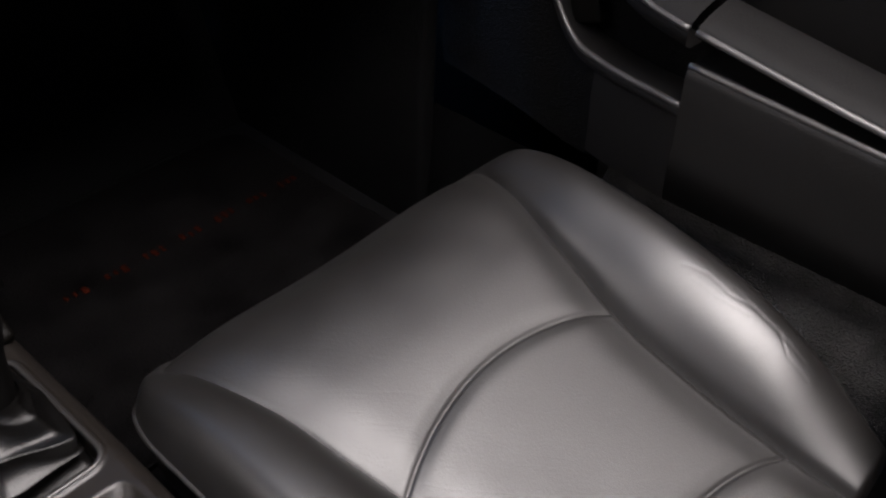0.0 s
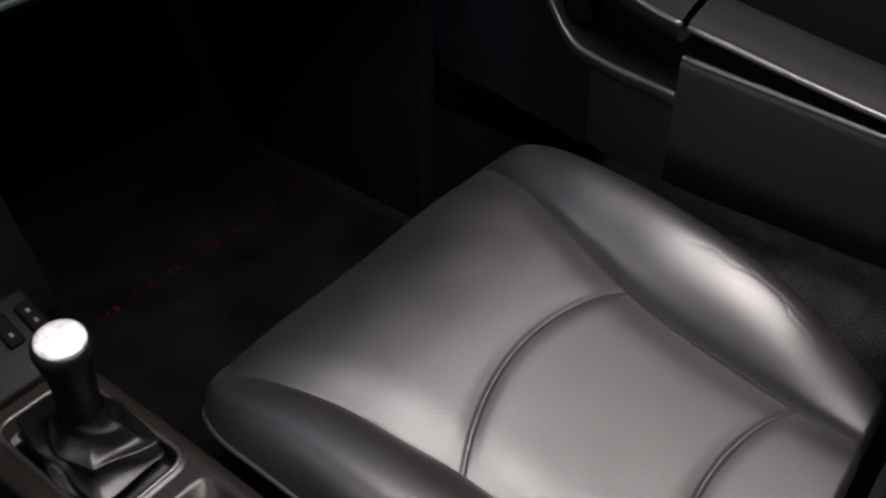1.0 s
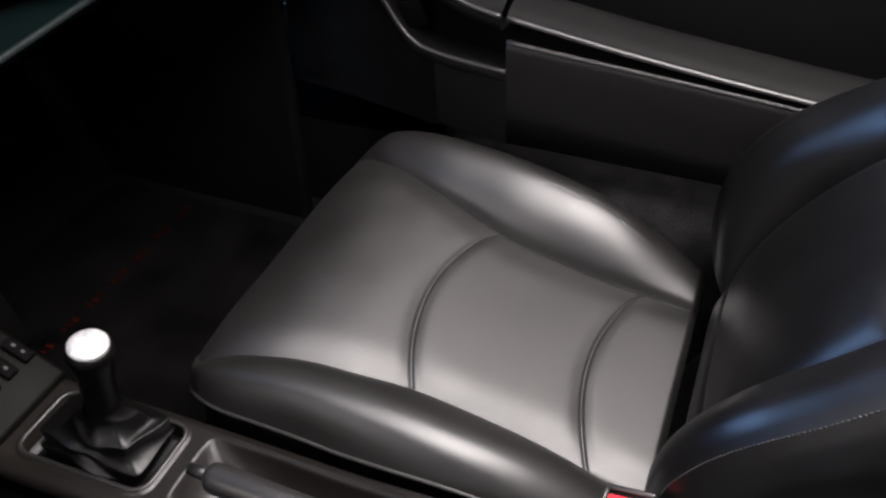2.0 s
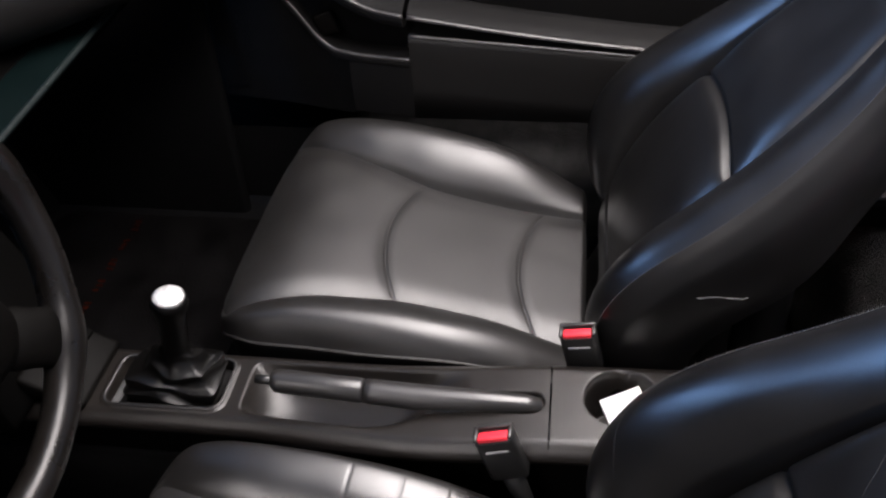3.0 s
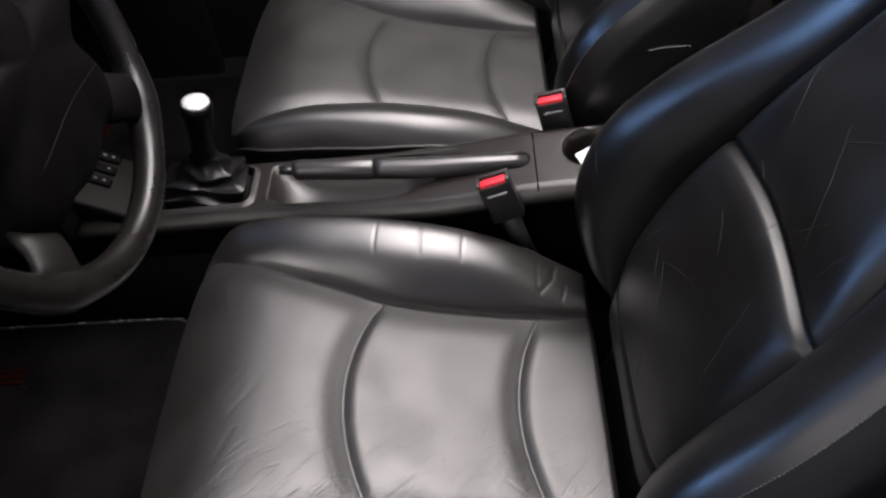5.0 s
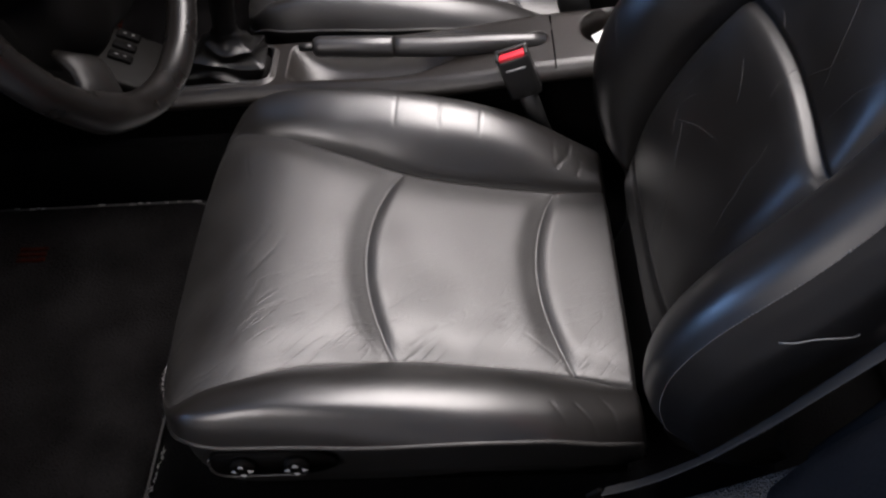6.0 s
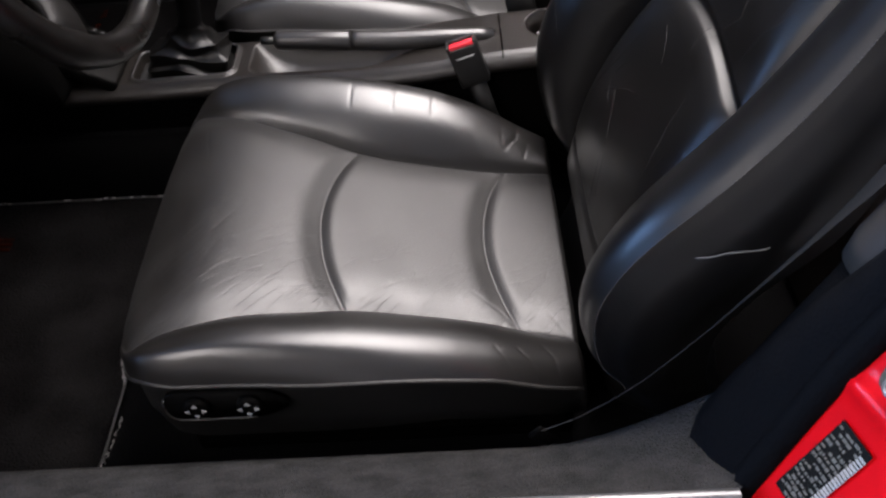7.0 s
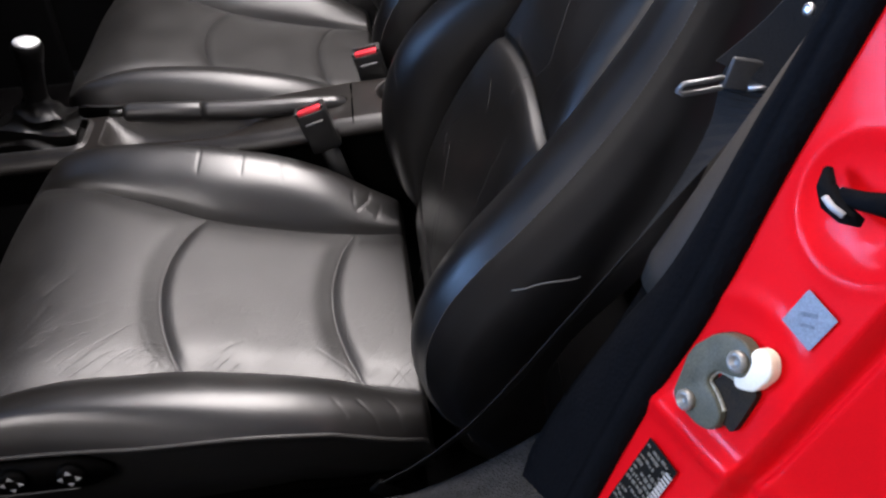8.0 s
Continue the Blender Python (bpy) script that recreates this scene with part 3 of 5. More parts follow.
    link("back_shell", mesh_of("back_shell", [p for r in rows for p in r], grid_faces(len(rows), 25), PLASTIC), seat, "hard black plastic shell")
    # bright trim edge on each side of the backrest
    for sgn in (1, -1):
        bm = bmesh.new()
        arc_ = [(a + edge[0], h_ + edge[1]) for a, h_ in ((0.2475, 0.0255), (0.257, 0.0162), (0.2667, 0.0047), (0.2795, -0.0194), (0.282, -0.028))]
        tube(bm, spline([tuple(BACK_O + BACK_U * s + BACK_N * h + Vector((0, sgn * (0.2668 if 0 < k < 4 else 0.262), 0))) for k, (s, h) in enumerate(arc_)], 6), 0.0008, 6)
        part("trim_edge", bm, TRIMLINE, seat, "thin pale trim edge")
    # rails
    for yy in (-0.17, 0.17):
        bm = bmesh.new()
        block(bm, (0.46, 0.035, 0.05), pose(-0.17, yy, FLOOR + 0.03), 0.005)
        part("seat_rail", bm, HUB, seat)
    bm = bmesh.new()
    block(bm, (0.44, 0.42, 0.06), pose(-0.17, 0, FLOOR + 0.085), 0.01)
    part("seat_pan", bm, HUB, seat)
    if switches:
        bm = bmesh.new()
        out = rounded([(-0.378, 0.366), (-0.378, 0.322), (-0.275, 0.322), (-0.242, 0.342), (-0.275, 0.366)], 0.02, 5)
        slab(bm, out, 0.006, Matrix.Translation((0, -0.2585, 0)) @ Matrix(((1, 0, 0, 0), (0, 0, 1, 0), (0, 1, 0, 0), (0, 0, 0, 1))))
        panel = part("switch_panel", bm, HUB, seat)
        bm = bmesh.new()
        tube(bm, [(x, -0.259, z) for x, z in out[3:14]], 0.0016, 6)
        part("panel_edge", bm, PIPING, panel, "paler lower edge")
        for sx in (-0.343, -0.289):
            bm = bmesh.new()
            lathe(bm, [(0.013, 0), (0.013, 0.006), (0.011, 0.009), (0.006, 0.0095), (0.004, 0.006)], 24, pose(sx, -0.258, 0.348, 90, 0, 0))
            part("switch", bm, HUB, panel, "round black seat switch")
            bm = bmesh.new()
            for a_ in range(4):
                r_ = pose(sx, -0.2676, 0.348, 90, 0, 0) @ pose(0, 0, 0, 0, 0, 90 * a_)
                slab(bm, [(0.0065, -0.003), (0.0115, 0), (0.0065, 0.003)], 0.0008, r_)
            part("switch_arrows", bm, PRINT, panel, "pale printed arrows", smooth=False)
    return seat


# creases worn into the hide: depth, half width, and their line over the cushion
DRIVER_CRACKS = [
    (0.0003, 0.002, [(-0.185, -0.142), (-0.165, -0.118), (-0.150, -0.095)]), (0.0003, 0.0018, [(-0.180, -0.125), (-0.160, -0.105), (-0.135, -0.088)]),
    (0.0003, 0.002, [(0.0, -0.148), (-0.022, -0.12), (-0.055, -0.095)]), (0.0003, 0.0018, [(0.05, -0.14), (0.035, -0.12)]),
    (0.0002, 0.0018, [(-0.215, -0.135), (-0.235, -0.11), (-0.245, -0.08)]), (0.00025, 0.0018, [(-0.40, -0.05), (-0.37, -0.02), (-0.345, 0.02)]),
    (0.00025, 0.0018, [(-0.405, -0.10), (-0.375, -0.07), (-0.34, -0.02), (-0.325, 0.01)]), (0.00025, 0.0018, [(-0.385, -0.13), (-0.36, -0.10), (-0.345, -0.06)]),
    (0.0003, 0.0018, [(-0.395, 0.165), (-0.39, 0.13), (-0.385, 0.11)]), (0.00025, 0.0018, [(-0.37, -0.15), (-0.345, -0.11), (-0.315, -0.085)]),
    (0.0005, 0.002, [(-0.01, -0.20), (0.006, -0.215), (0.012, -0.232)]), (0.0004, 0.002, [(0.018, -0.185), (0.03, -0.20), (0.034, -0.22)]), (0.0004, 0.002, [(-0.035, -0.205), (-0.022, -0.222)]), (0.0008, 0.0028, [(0.002, 0.170), (0.018, 0.188), (0.022, 0.212)]), (0.0005, 0.0022, [(0.028, 0.165), (0.034, 0.182)])]
PASSENGER_CRACKS = [
    (0.0003, 0.0014, [(-0.165, 0.205), (-0.14, 0.212), (-0.115, 0.208), (-0.09, 0.213), (-0.06, 0.210), (-0.03, 0.206)]), (0.00024, 0.0014, [(-0.15, 0.199), (-0.12, 0.199), (-0.09, 0.204)]),
    (0.00024, 0.0014, [(-0.115, 0.218), (-0.09, 0.213)]), (0.0003, 0.0014, [(-0.06, 0.210), (-0.045, 0.198), (-0.02, 0.195)])]
driver = sports_seat(0, 0, 25, "black leather sports seat with creased bolsters and switches", [(-0.148, 1, 0.0006, 0.35, 0.9), (-0.095, 1, 0.00055, 0.35, 0.9), (-0.205, 1, 0.0004, 0.3, 0.9), (0.0, 1, 0.0004, 0.2, 0.8)], DRIVER_CRACKS, True, 0.012, (0.0, 0.0))
passenger = sports_seat(-0.014, PASSENGER, 29.5, "black leather sports seat beside the passenger door", [], PASSENGER_CRACKS, False, 0.0, (-0.008, -0.021))

# ---- centre console ----
console = thing("centre_console", "dark brown-grey plastic centre console with tray", "console")
CY = 0.342
DECK = curve([(-0.85, 0.362), (-0.62, 0.365), (-0.5, 0.366), (-0.39, 0.370), (-0.3, 0.374), (-0.2, 0.380), (-0.1, 0.390), (0.0, 0.401), (0.13, 0.408), (0.34, 0.41)])


def box_sd(x, y, x0, x1, y0, y1, r):
    """Distance to a rounded rectangle, below zero inside."""
    cx, cy, hx, hy = (x0 + x1) / 2, (y0 + y1) / 2, (x1 - x0) / 2 - r, (y1 - y0) / 2 - r
    dx, dy = np.abs(x - cx) - hx, np.abs(y - cy) - hy
    return np.hypot(np.maximum(dx, 0), np.maximum(dy, 0)) + np.minimum(np.maximum(dx, dy), 0) - r


def swing(x, y):
    """The console's axis moves towards the passenger side at its front, where it is narrower."""
    k = step(-0.10, -0.45, x)
    return CY + 0.018 * k + (y - CY) * (1 - 0.12 * k)


def deck_height(x, y):
    z = DECK(x)
    d = np.abs(y - CY) - 0.050
    z = z - 0.006 * np.clip(d / 0.012, 0, 1) ** 2
    tray = box_sd(x, y, -0.370, -0.10, CY - 0.048, CY + 0.049, 0.022)
    back_ = -0.115 - 0.075 * step(CY + 0.015, CY - 0.045, y)
    front_ = 1 - np.exp(-np.clip(x + 0.368, 0, 1) / 0.027)
    far_ = 1 - np.exp(-np.clip(CY + 0.048 - y, 0, 1) / 0.016)
    bowl = front_ * far_ * step(CY - 0.047, CY - 0.020, y) * step(back_ + 0.03, back_ - 0.06, x)
    z = z - 0.048 * bowl + 0.0022 * np.exp(-((tray - 0.003) / 0.0025) ** 2) * step(-0.19, -0.22, x)
    slot = box_sd(x, y, -0.25, 0.0, CY - 0.016, CY + 0.018, 0.016)
    z = np.minimum(z, DECK(x) - 0.03 * step(0.0, -0.006, slot))
    boot = box_sd(x, y, -0.545, -0.392, CY - 0.047, CY + 0.047, 0.018)
    z = z - 0.03 * step(0.0, -0.006, boot) + 0.003 * np.exp(-((boot - 0.003) / 0.002) ** 2)
    return z


def field(name, x0, x1, y0, y1, nx, ny, height, mat, parent, label=""):
    xs, ys = np.linspace(x0, x1, nx), np.linspace(y0, y1, ny)
    X, Y_ = np.meshgrid(xs, ys, indexing="ij")
    Z = height(X, Y_)
    pts = np.stack([X, swing(X, Y_), Z], -1).reshape(-1, 3)
    return link(name, mesh_of(name, pts, grid_faces(nx, ny), mat), parent, label)


field("deck", -0.80, 0.0065, CY - 0.062, CY + 0.062, 420, 96, deck_height, CONSOLE, console, "dark brown-grey deck with recessed tray")


def rear_height(x, y):
    z = DECK(x) - 0.006 * np.clip((np.abs(y - CY) - 0.050) / 0.012, 0, 1) ** 2
    cup = np.hypot(x - 0.088, y - CY - 0.012) - 0.042
    return z - 0.075 * step(0.0, -0.005, cup) 


field("rear_cover", 0.0085, 0.34, CY - 0.062, CY + 0.062, 150, 80, rear_height, CONSOLE, console, "dark brown-grey cover with round cup holder")
for sgn in (1, -1):
    rows = []
    xs = np.linspace(-0.85, 0.34, 72)
    for off, drop in ((0.062, 0.006), (0.066, 0.009), (0.069, 0.016), (0.069, 0.022), (0.064, 0.026), (0.052, 0.027)):
        rows.append([(x, float(swing(x, CY + sgn * off)), float(DECK(x)) - drop) for x in xs])
    link("console_side", mesh_of("console_side", [p for r in rows for p in r], grid_faces(len(rows), 72), CONSOLE), console)
    # shade under the overhanging flange is put into the skirt's black material
    rows = [[(x, float(swing(x, CY + sgn * off)), float(DECK(x)) - drop) for x in xs] for off, drop in ((0.053, 0.026), (0.050, 0.04), (0.048, 0.16))]
    link("console_skirt", mesh_of("console_skirt", [p for r in rows for p in r], grid_faces(3, 72), HUB), console, "lower skirt blackened for the shade under the flange")

# hand brake
brake = thing("hand_brake", "black hand brake lever lying in the console slot", "hand brake")
bm = bmesh.new()
tube(bm, [(-0.322, 0.337, 0.411), (-0.318, 0.337, 0.411), (-0.312, 0.337, 0.411), (-0.26, 0.337, 0.408), (-0.215, 0.337, 0.405), (-0.211, 0.337, 0.405)], [0.010, 0.0135, 0.0145, 0.0145, 0.0148, 0.0135], 20)
part("grip", bm, HANDLE, brake, "ribbed black grip")
bm = bmesh.new()
tube(bm, [(-0.21, 0.337, 0.405), (-0.2, 0.337, 0.404), (-0.15, 0.337, 0.401), (-0.08, 0.338, 0.401), (-0.02, 0.339, 0.400), (-0.006, 0.340, 0.397), (-0.002, 0.340, 0.392)], [0.0145, 0.015, 0.0155, 0.0135, 0.0115, 0.010, 0.004], 20, 0.95)
part("sleeve", bm, HANDLE, brake, "smooth black sleeve")
bm = bmesh.new()
tube(bm, [(-0.342, 0.337, 0.412), (-0.32, 0.337, 0.411)], [0.0055, 0.006], 14)
part("release_button", bm, PLASTIC, brake)

# gear lever
gear = thing("gear_lever", "black gear lever with silver cap and leather boot", "gear lever")
ROOT, TOP = Vector((-0.455, 0.357, 0.36)), Vector((-0.431, 0.355, 0.519))
AX = (TOP - ROOT).normalized()
turn = AX.to_track_quat("Z", "Y").to_matrix().to_4x4()
bm = bmesh.new()
lathe(bm, [(0.0165, -0.125), (0.0163, -0.09), (0.0158, -0.06), (0.0168, -0.035), (0.0195, -0.018), (0.0215, -0.006), (0.0205, 0.001), (0.018, 0.0025)], 32, Matrix.Translation(TOP) @ turn)
part("knob", bm, KNOB, gear)
bm = bmesh.new()
lathe(bm, [(0.0182, 0.0015), (0.0178, 0.0045), (0.0145, 0.0062), (0.009, 0.0076), (0.003, 0.008)], 32, Matrix.Translation(TOP) @ turn)
part("cap", bm, CAP, gear, "dull silver cap")
BY = CY + 0.018
# the boot: a slack leather bag, square where it is clamped, gathered in slanting folds round the stem
BAG_R = curve([(0.0, 0.0), (0.10, 0.14), (0.22, 0.24), (0.45, 0.31), (0.62, 0.42), (0.78, 0.64), (0.90, 0.90), (1.0, 1.0)])
BAG_Z = curve([(0.0, 0.352), (0.10, 0.350), (0.22, 0.362), (0.45, 0.384), (0.62, 0.400), (0.78, 0.412), (0.90, 0.426), (1.0, 0.437)])
rows = []
for i in range(101):
    k = i / 100
    r = []
    for j in range(120):
        a = 2 * math.pi * j / 120
        sq = min(1 / max(abs(math.cos(a)) / 0.074, abs(math.sin(a)) / 0.040, 1e-6), 0.082)
        tight = float(BAG_R(k))
        rad = sq + (0.0178 - sq) * tight
        slack = math.sin(math.pi * min(k * 1.02, 1)) ** 0.7
        ridge = 0.6 - abs(math.sin(k * 13.5 + 0.5 * a + 0.7 * math.sin(a + 0.6) + 0.35 * math.sin(3 * a + 8 * k)))
        rad += slack * (0.006 * ridge + 0.0028 * math.sin(k * 13 - 2 * a + 1.4) + 0.001 * math.sin(5 * a + 9 * k))
        lean = ROOT.lerp(TOP, 0.42 * k)
        cx, cy = -0.468 + (lean.x + 0.468) * k**0.6, BY + (lean.y - BY) * k**0.6
        z = float(BAG_Z(k)) + slack * (0.0042 * ridge + 0.0036 * math.sin(3 * a + 5 * k) * (1 - k))
        r.append((cx + rad * math.cos(a), cy + rad * math.sin(a), z))
    rows.append(r)
link("boot", mesh_of("boot", [p for r in rows for p in r], grid_faces(101, 120, True), BOOT), gear, "slack pleated black leather boot")
bm = bmesh.new()
ring = rounded([(-0.546, BY - 0.041), (-0.391, BY - 0.041), (-0.391, BY + 0.041), (-0.546, BY + 0.041)], 0.018, 6)
tube(bm, [(x, y, float(DECK(x)) + 0.0015) for x, y in ring + ring[:1]], 0.0026, 8, caps=False)
part("boot_frame", bm, HANDLE, gear, "polished black frame round the boot")

# paper in the cup holder
bm = bmesh.new()
block(bm, (0.05, 0.045, 0.004), pose(0.096, 0.358, 0.380, 12, -14, 20), 0.001, 1)
tagged(part("paper_slip", bm, WHITE, smooth=False), "folded white paper slip in the cup holder", "paper")


def belt_buckle(base, tip, face, label):
    """A buckle on its stalk; the red button lies at the tip."""
    b = thing("belt_buckle", label, "belt buckle", "belt buckles")
    base, tip = Vector(base), Vector(tip)
    z = (tip - base).normalized()
    y = Vector(face) - z * z.dot(Vector(face))
    y.normalize()
    x = y.cross(z)
    m = Matrix((x, y, z)).transposed().to_4x4()
    m.translation = tip
    bm = bmesh.new()
    block(bm, (0.044, 0.022, 0.066), m @ pose(0, 0, -0.034), 0.005, 3)
    part("housing", bm, PLASTIC, b)
    bm = bmesh.new()
    block(bm, (0.034, 0.0125, 0.007), m @ pose(0, 0.004, -0.0005, 8, 0, 0), 0.002, 2)
    part("button", bm, REDPLASTIC, b, "red release button")
    bm = bmesh.new()
    for o_ in (-0.0195, 0.0195):
        block(bm, (0.005, 0.018, 0.006), m @ pose(o_, 0.001, 0.0008), 0.002, 2)
    block(bm, (0.044, 0.005, 0.007), m @ pose(0, -0.0085, 0.001), 0.002, 2)
    part("bezel", bm, HANDLE, b, "raised black bezel round the button")
    bm = bmesh.new()
    block(bm, (0.026, 0.002, 0.003), m @ pose(0, 0.011, -0.018), 0.0005, 1)
    part("badge", bm, PRINT, b)
    bm = bmesh.new()
    tube(bm, [tip - z * 0.06, (tip - z * 0.06).lerp(base, 0.5), base], [0.014, 0.012, 0.014], 10, 0.5, up=y)
    part("stalk", bm, VINYL, b)
    return b


belt_buckle((0.0, 0.262, 0.27), (-0.052, 0.268, 0.432), (-0.2, -1, 0.6), "black belt buckle with red button beside the console")
belt_buckle((0.075, 0.43, 0.26), (0.035, 0.425, 0.438), (-0.2, -1, 0.6), "black belt buckle with red button beside the passenger cushion")

# ---- steering wheel ----
wheel = thing("steering_wheel", "black leather four-spoke steering wheel", "steering wheel")
TILT_W = radians(18)
WC = Vector((-0.437, 0.012, 0.805))
WU = Vector((-math.sin(TILT_W), 0, math.cos(TILT_W)))
WA = Vector((math.cos(TILT_W), 0, math.sin(TILT_W)))
WR = 0.182


def on_wheel(angle, r, out=0.0):
    a = radians(angle)
    return WC + WU * (r * math.cos(a)) + Vector((0, 1, 0)) * (r * math.sin(a)) + WA * out


bm = bmesh.new()
rings = []
for i in range(120):
    a = 360 * i / 120
    thick = 0.0150 + 0.0030 * sum(math.exp(-(((a - c_) / 8) ** 2)) for c_ in (88, 136, 224, 272))
    rings.append([bm.verts.new(on_wheel(a, WR + thick * math.cos(b), thick * math.sin(b))) for b in [2 * math.pi * j / 16 for j in range(16)]])
for i in range(120):
    A, B = rings[i], rings[(i + 1) % 120]
    for j in range(16):
        bm.faces.new((A[j], A[(j + 1) % 16], B[(j + 1) % 16], B[j]))
part("rim", bm, RIM, wheel, "worn black leather rim")
# only the spoke at 224 gets the lit tone; the others have shade painted in
for a, wd, m__ in ((88, 0.021, PAD_SHADED), (136, 0.026, PAD_SHADED), (224, 0.026, SPOKE_LIT), (272, 0.021, PAD_SHADED)):
    bm = bmesh.new()
    tube(bm, [on_wheel(a, r_, o_) for r_, o_ in ((0.128, -0.016), (0.139, -0.008), (0.148, -0.003), (0.160, 0.0), (0.170, 0.0), (0.179, 0.0))], [wd * 0.9, wd, wd * 0.95, wd * 0.95, wd * 1.1, wd * 0.7], 18, 0.40, up=WA)
    part("spoke", bm, m__, wheel, "spoke painted paler where light falls" if m__ is SPOKE_LIT else "spoke with shade painted into its black")
# the padded cover runs out into four short arms
COVER = curve([(0, 0.085), (40, 0.085), (70, 0.088), (77, 0.122), (82, 0.142), (88, 0.146), (95, 0.142), (103, 0.119), (114, 0.108), (122, 0.122), (129, 0.134), (136, 0.136), (144, 0.134), (153, 0.122), (180, 0.116)])
SWELL = curve([(0.0, 0.033), (0.25, 0.032), (0.5, 0.029), (0.7, 0.023), (0.85, 0.015), (0.95, 0.006), (1.0, -0.002)])
rows = []
for q_, out_ in ((1.0, -0.035), (1.0, -0.012), (0.985, -0.002), (0.95, 0.006), (0.85, 0.015), (0.7, 0.023), (0.5, 0.029), (0.25, 0.032), (0.0005, 0.033)):
    rows.append([on_wheel(a, float(COVER(min(a, 360 - a))) * q_, out_) for a in np.linspace(0, 360, 96, endpoint=False)])
cover = link("airbag_cover", mesh_of("airbag_cover", [p for r in rows for p in r], grid_faces(len(rows), 96, True), PAD_SHADED), wheel, "padded black cover")
bm = bmesh.new()
seam_path = []
for y in np.linspace(-0.076, 0.076, 21):
    u = -0.048 - 1.6 * y * y
    a = math.degrees(math.atan2(abs(y), u))
    seam_path.append(on_wheel(math.degrees(math.atan2(y, u)), math.hypot(y, u), float(SWELL(math.hypot(y, u) / float(COVER(a)))) + 0.0004))
tube(bm, seam_path, 0.0007, 6)
part("cover_seam", bm, PANEL, cover, "fine raised seam")
bm = bmesh.new()
tube(bm, [WC - WA * 0.02, WC - WA * 0.12, WC - WA * 0.26], [0.05, 0.06, 0.07], 20)
tagged(part("steering_column", bm, VINYL), "black plastic steering column shroud behind the wheel", "steering column")

# ---- dashboard ----
dash = thing("dashboard", "black grained dashboard with rounded lower edge", "dashboard")
prof = rounded([(-0.80, 0.55), (-0.655, 0.648), (-0.652, 0.660), (-0.715, 0.668), (-0.735, 0.72), (-0.80, 0.80), (-1.25, 0.86), (-1.25, 0.45), (-0.95, 0.5)], 0.02, 5)
bm = bmesh.new()
extrude_profile(bm, prof, -0.26, 0.95)
part("dash_body", bm, HUB, dash)
bm = bmesh.new()
extrude_profile(bm, rounded([(-0.70, 0.76), (-0.66, 0.80), (-0.64, 0.88), (-0.66, 0.93), (-0.80, 0.965), (-1.05, 0.90), (-1.05, 0.76)], 0.03, 5), -0.20, 0.21)
part("instrument_hood", bm, HUB, dash, "black hood over the instruments")
bm = bmesh.new()
tube(bm, spline([(-0.84, 0.50, 0.75), (-0.72, 0.66, 0.75), (-0.60, 0.82, 0.755), (-0.48, 0.98, 0.76)], 8), 0.07, 20)
part("dash_end", bm, DOORSKIN, dash, "padded end that sweeps to the door")


def strip_x(y):
    return -0.612 - 0.052 * y


bm = bmesh.new()
for y0_, y1_ in ((0.22, 0.94),):
    near_ = [bm.verts.new((strip_x(y) + o, y, z)) for y in (y0_, y1_) for o, z in ((-0.058, 0.672), (0.0, 0.666), (0.004, 0.662), (0.0, 0.655), (-0.058, 0.652))]
    for k in range(5):
        bm.faces.new((near_[k], near_[(k + 1) % 5], near_[5 + (k + 1) % 5], near_[5 + k]))
    bm.faces.new(near_[:5])
    bm.faces.new(near_[5:])
strip = part("lower_trim", bm, TEAL, dash, "dark teal trim strip", smooth=False)
for o, z, r_, m__ in ((0.001, 0.664, 0.0045, STRIPEDGE), (-0.058, 0.671, 0.002, HUB)):
    bm = bmesh.new()
    tube(bm, [(strip_x(y) + o, y, z) for y in (0.22, 0.46, 0.70, 0.94)], r_, 8)
    part("trim_edge", bm, m__, strip, "pale rounded edge" if r_ > 0.003 else "")
bm = bmesh.new()
extrude_profile(bm, rounded([(-0.625, 0.36), (-0.64, 0.43), (-0.72, 0.63), (-0.85, 0.63), (-0.80, 0.36)], 0.02, 5), CY - 0.075, CY + 0.10)
part("centre_panel", bm, HUB, dash)
PAD_M = pose(-0.597, 0.362, 0.394, 0, 28, 0)
bm = bmesh.new()
block(bm, (0.088, 0.112, 0.022), PAD_M @ pose(0, 0, -0.011), 0.006, 3)
pad = part("button_panel", bm, PANEL, dash, "dark brown-grey switch panel")
for k in range(3):
    bm = bmesh.new()
    block(bm, (0.034, 0.016, 0.007), PAD_M @ pose(-0.010, -0.006 + 0.025 * k, 0.002), 0.003, 3)
    part("button", bm, HUB, pad, "black switch")
    for o_ in ((-0.006, 0.006) if k != 1 else (0.006,)):
        bm = bmesh.new()
        block(bm, (0.0045, 0.0032, 0.0006), PAD_M @ pose(-0.010 + o_, -0.006 + 0.025 * k, 0.0057), 0.0002, 1)
        part("switch_mark", bm, GRIPGREY, pad, "small pale mark", smooth=False)

# ---- floor, tunnel, sills ----
body = thing("sports_car", "red open sports car body with black carpeted cabin", "car")
bm = bmesh.new()
block(bm, (2.0, 1.42, 0.05), pose(-0.2, CY, FLOOR - 0.027), 0.0)
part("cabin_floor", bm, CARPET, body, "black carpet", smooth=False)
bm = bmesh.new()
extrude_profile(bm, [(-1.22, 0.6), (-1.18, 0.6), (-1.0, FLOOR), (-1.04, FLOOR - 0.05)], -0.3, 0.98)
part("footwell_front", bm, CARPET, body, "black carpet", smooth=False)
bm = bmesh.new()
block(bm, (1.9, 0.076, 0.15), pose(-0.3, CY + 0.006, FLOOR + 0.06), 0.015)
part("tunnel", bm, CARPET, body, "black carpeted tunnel")
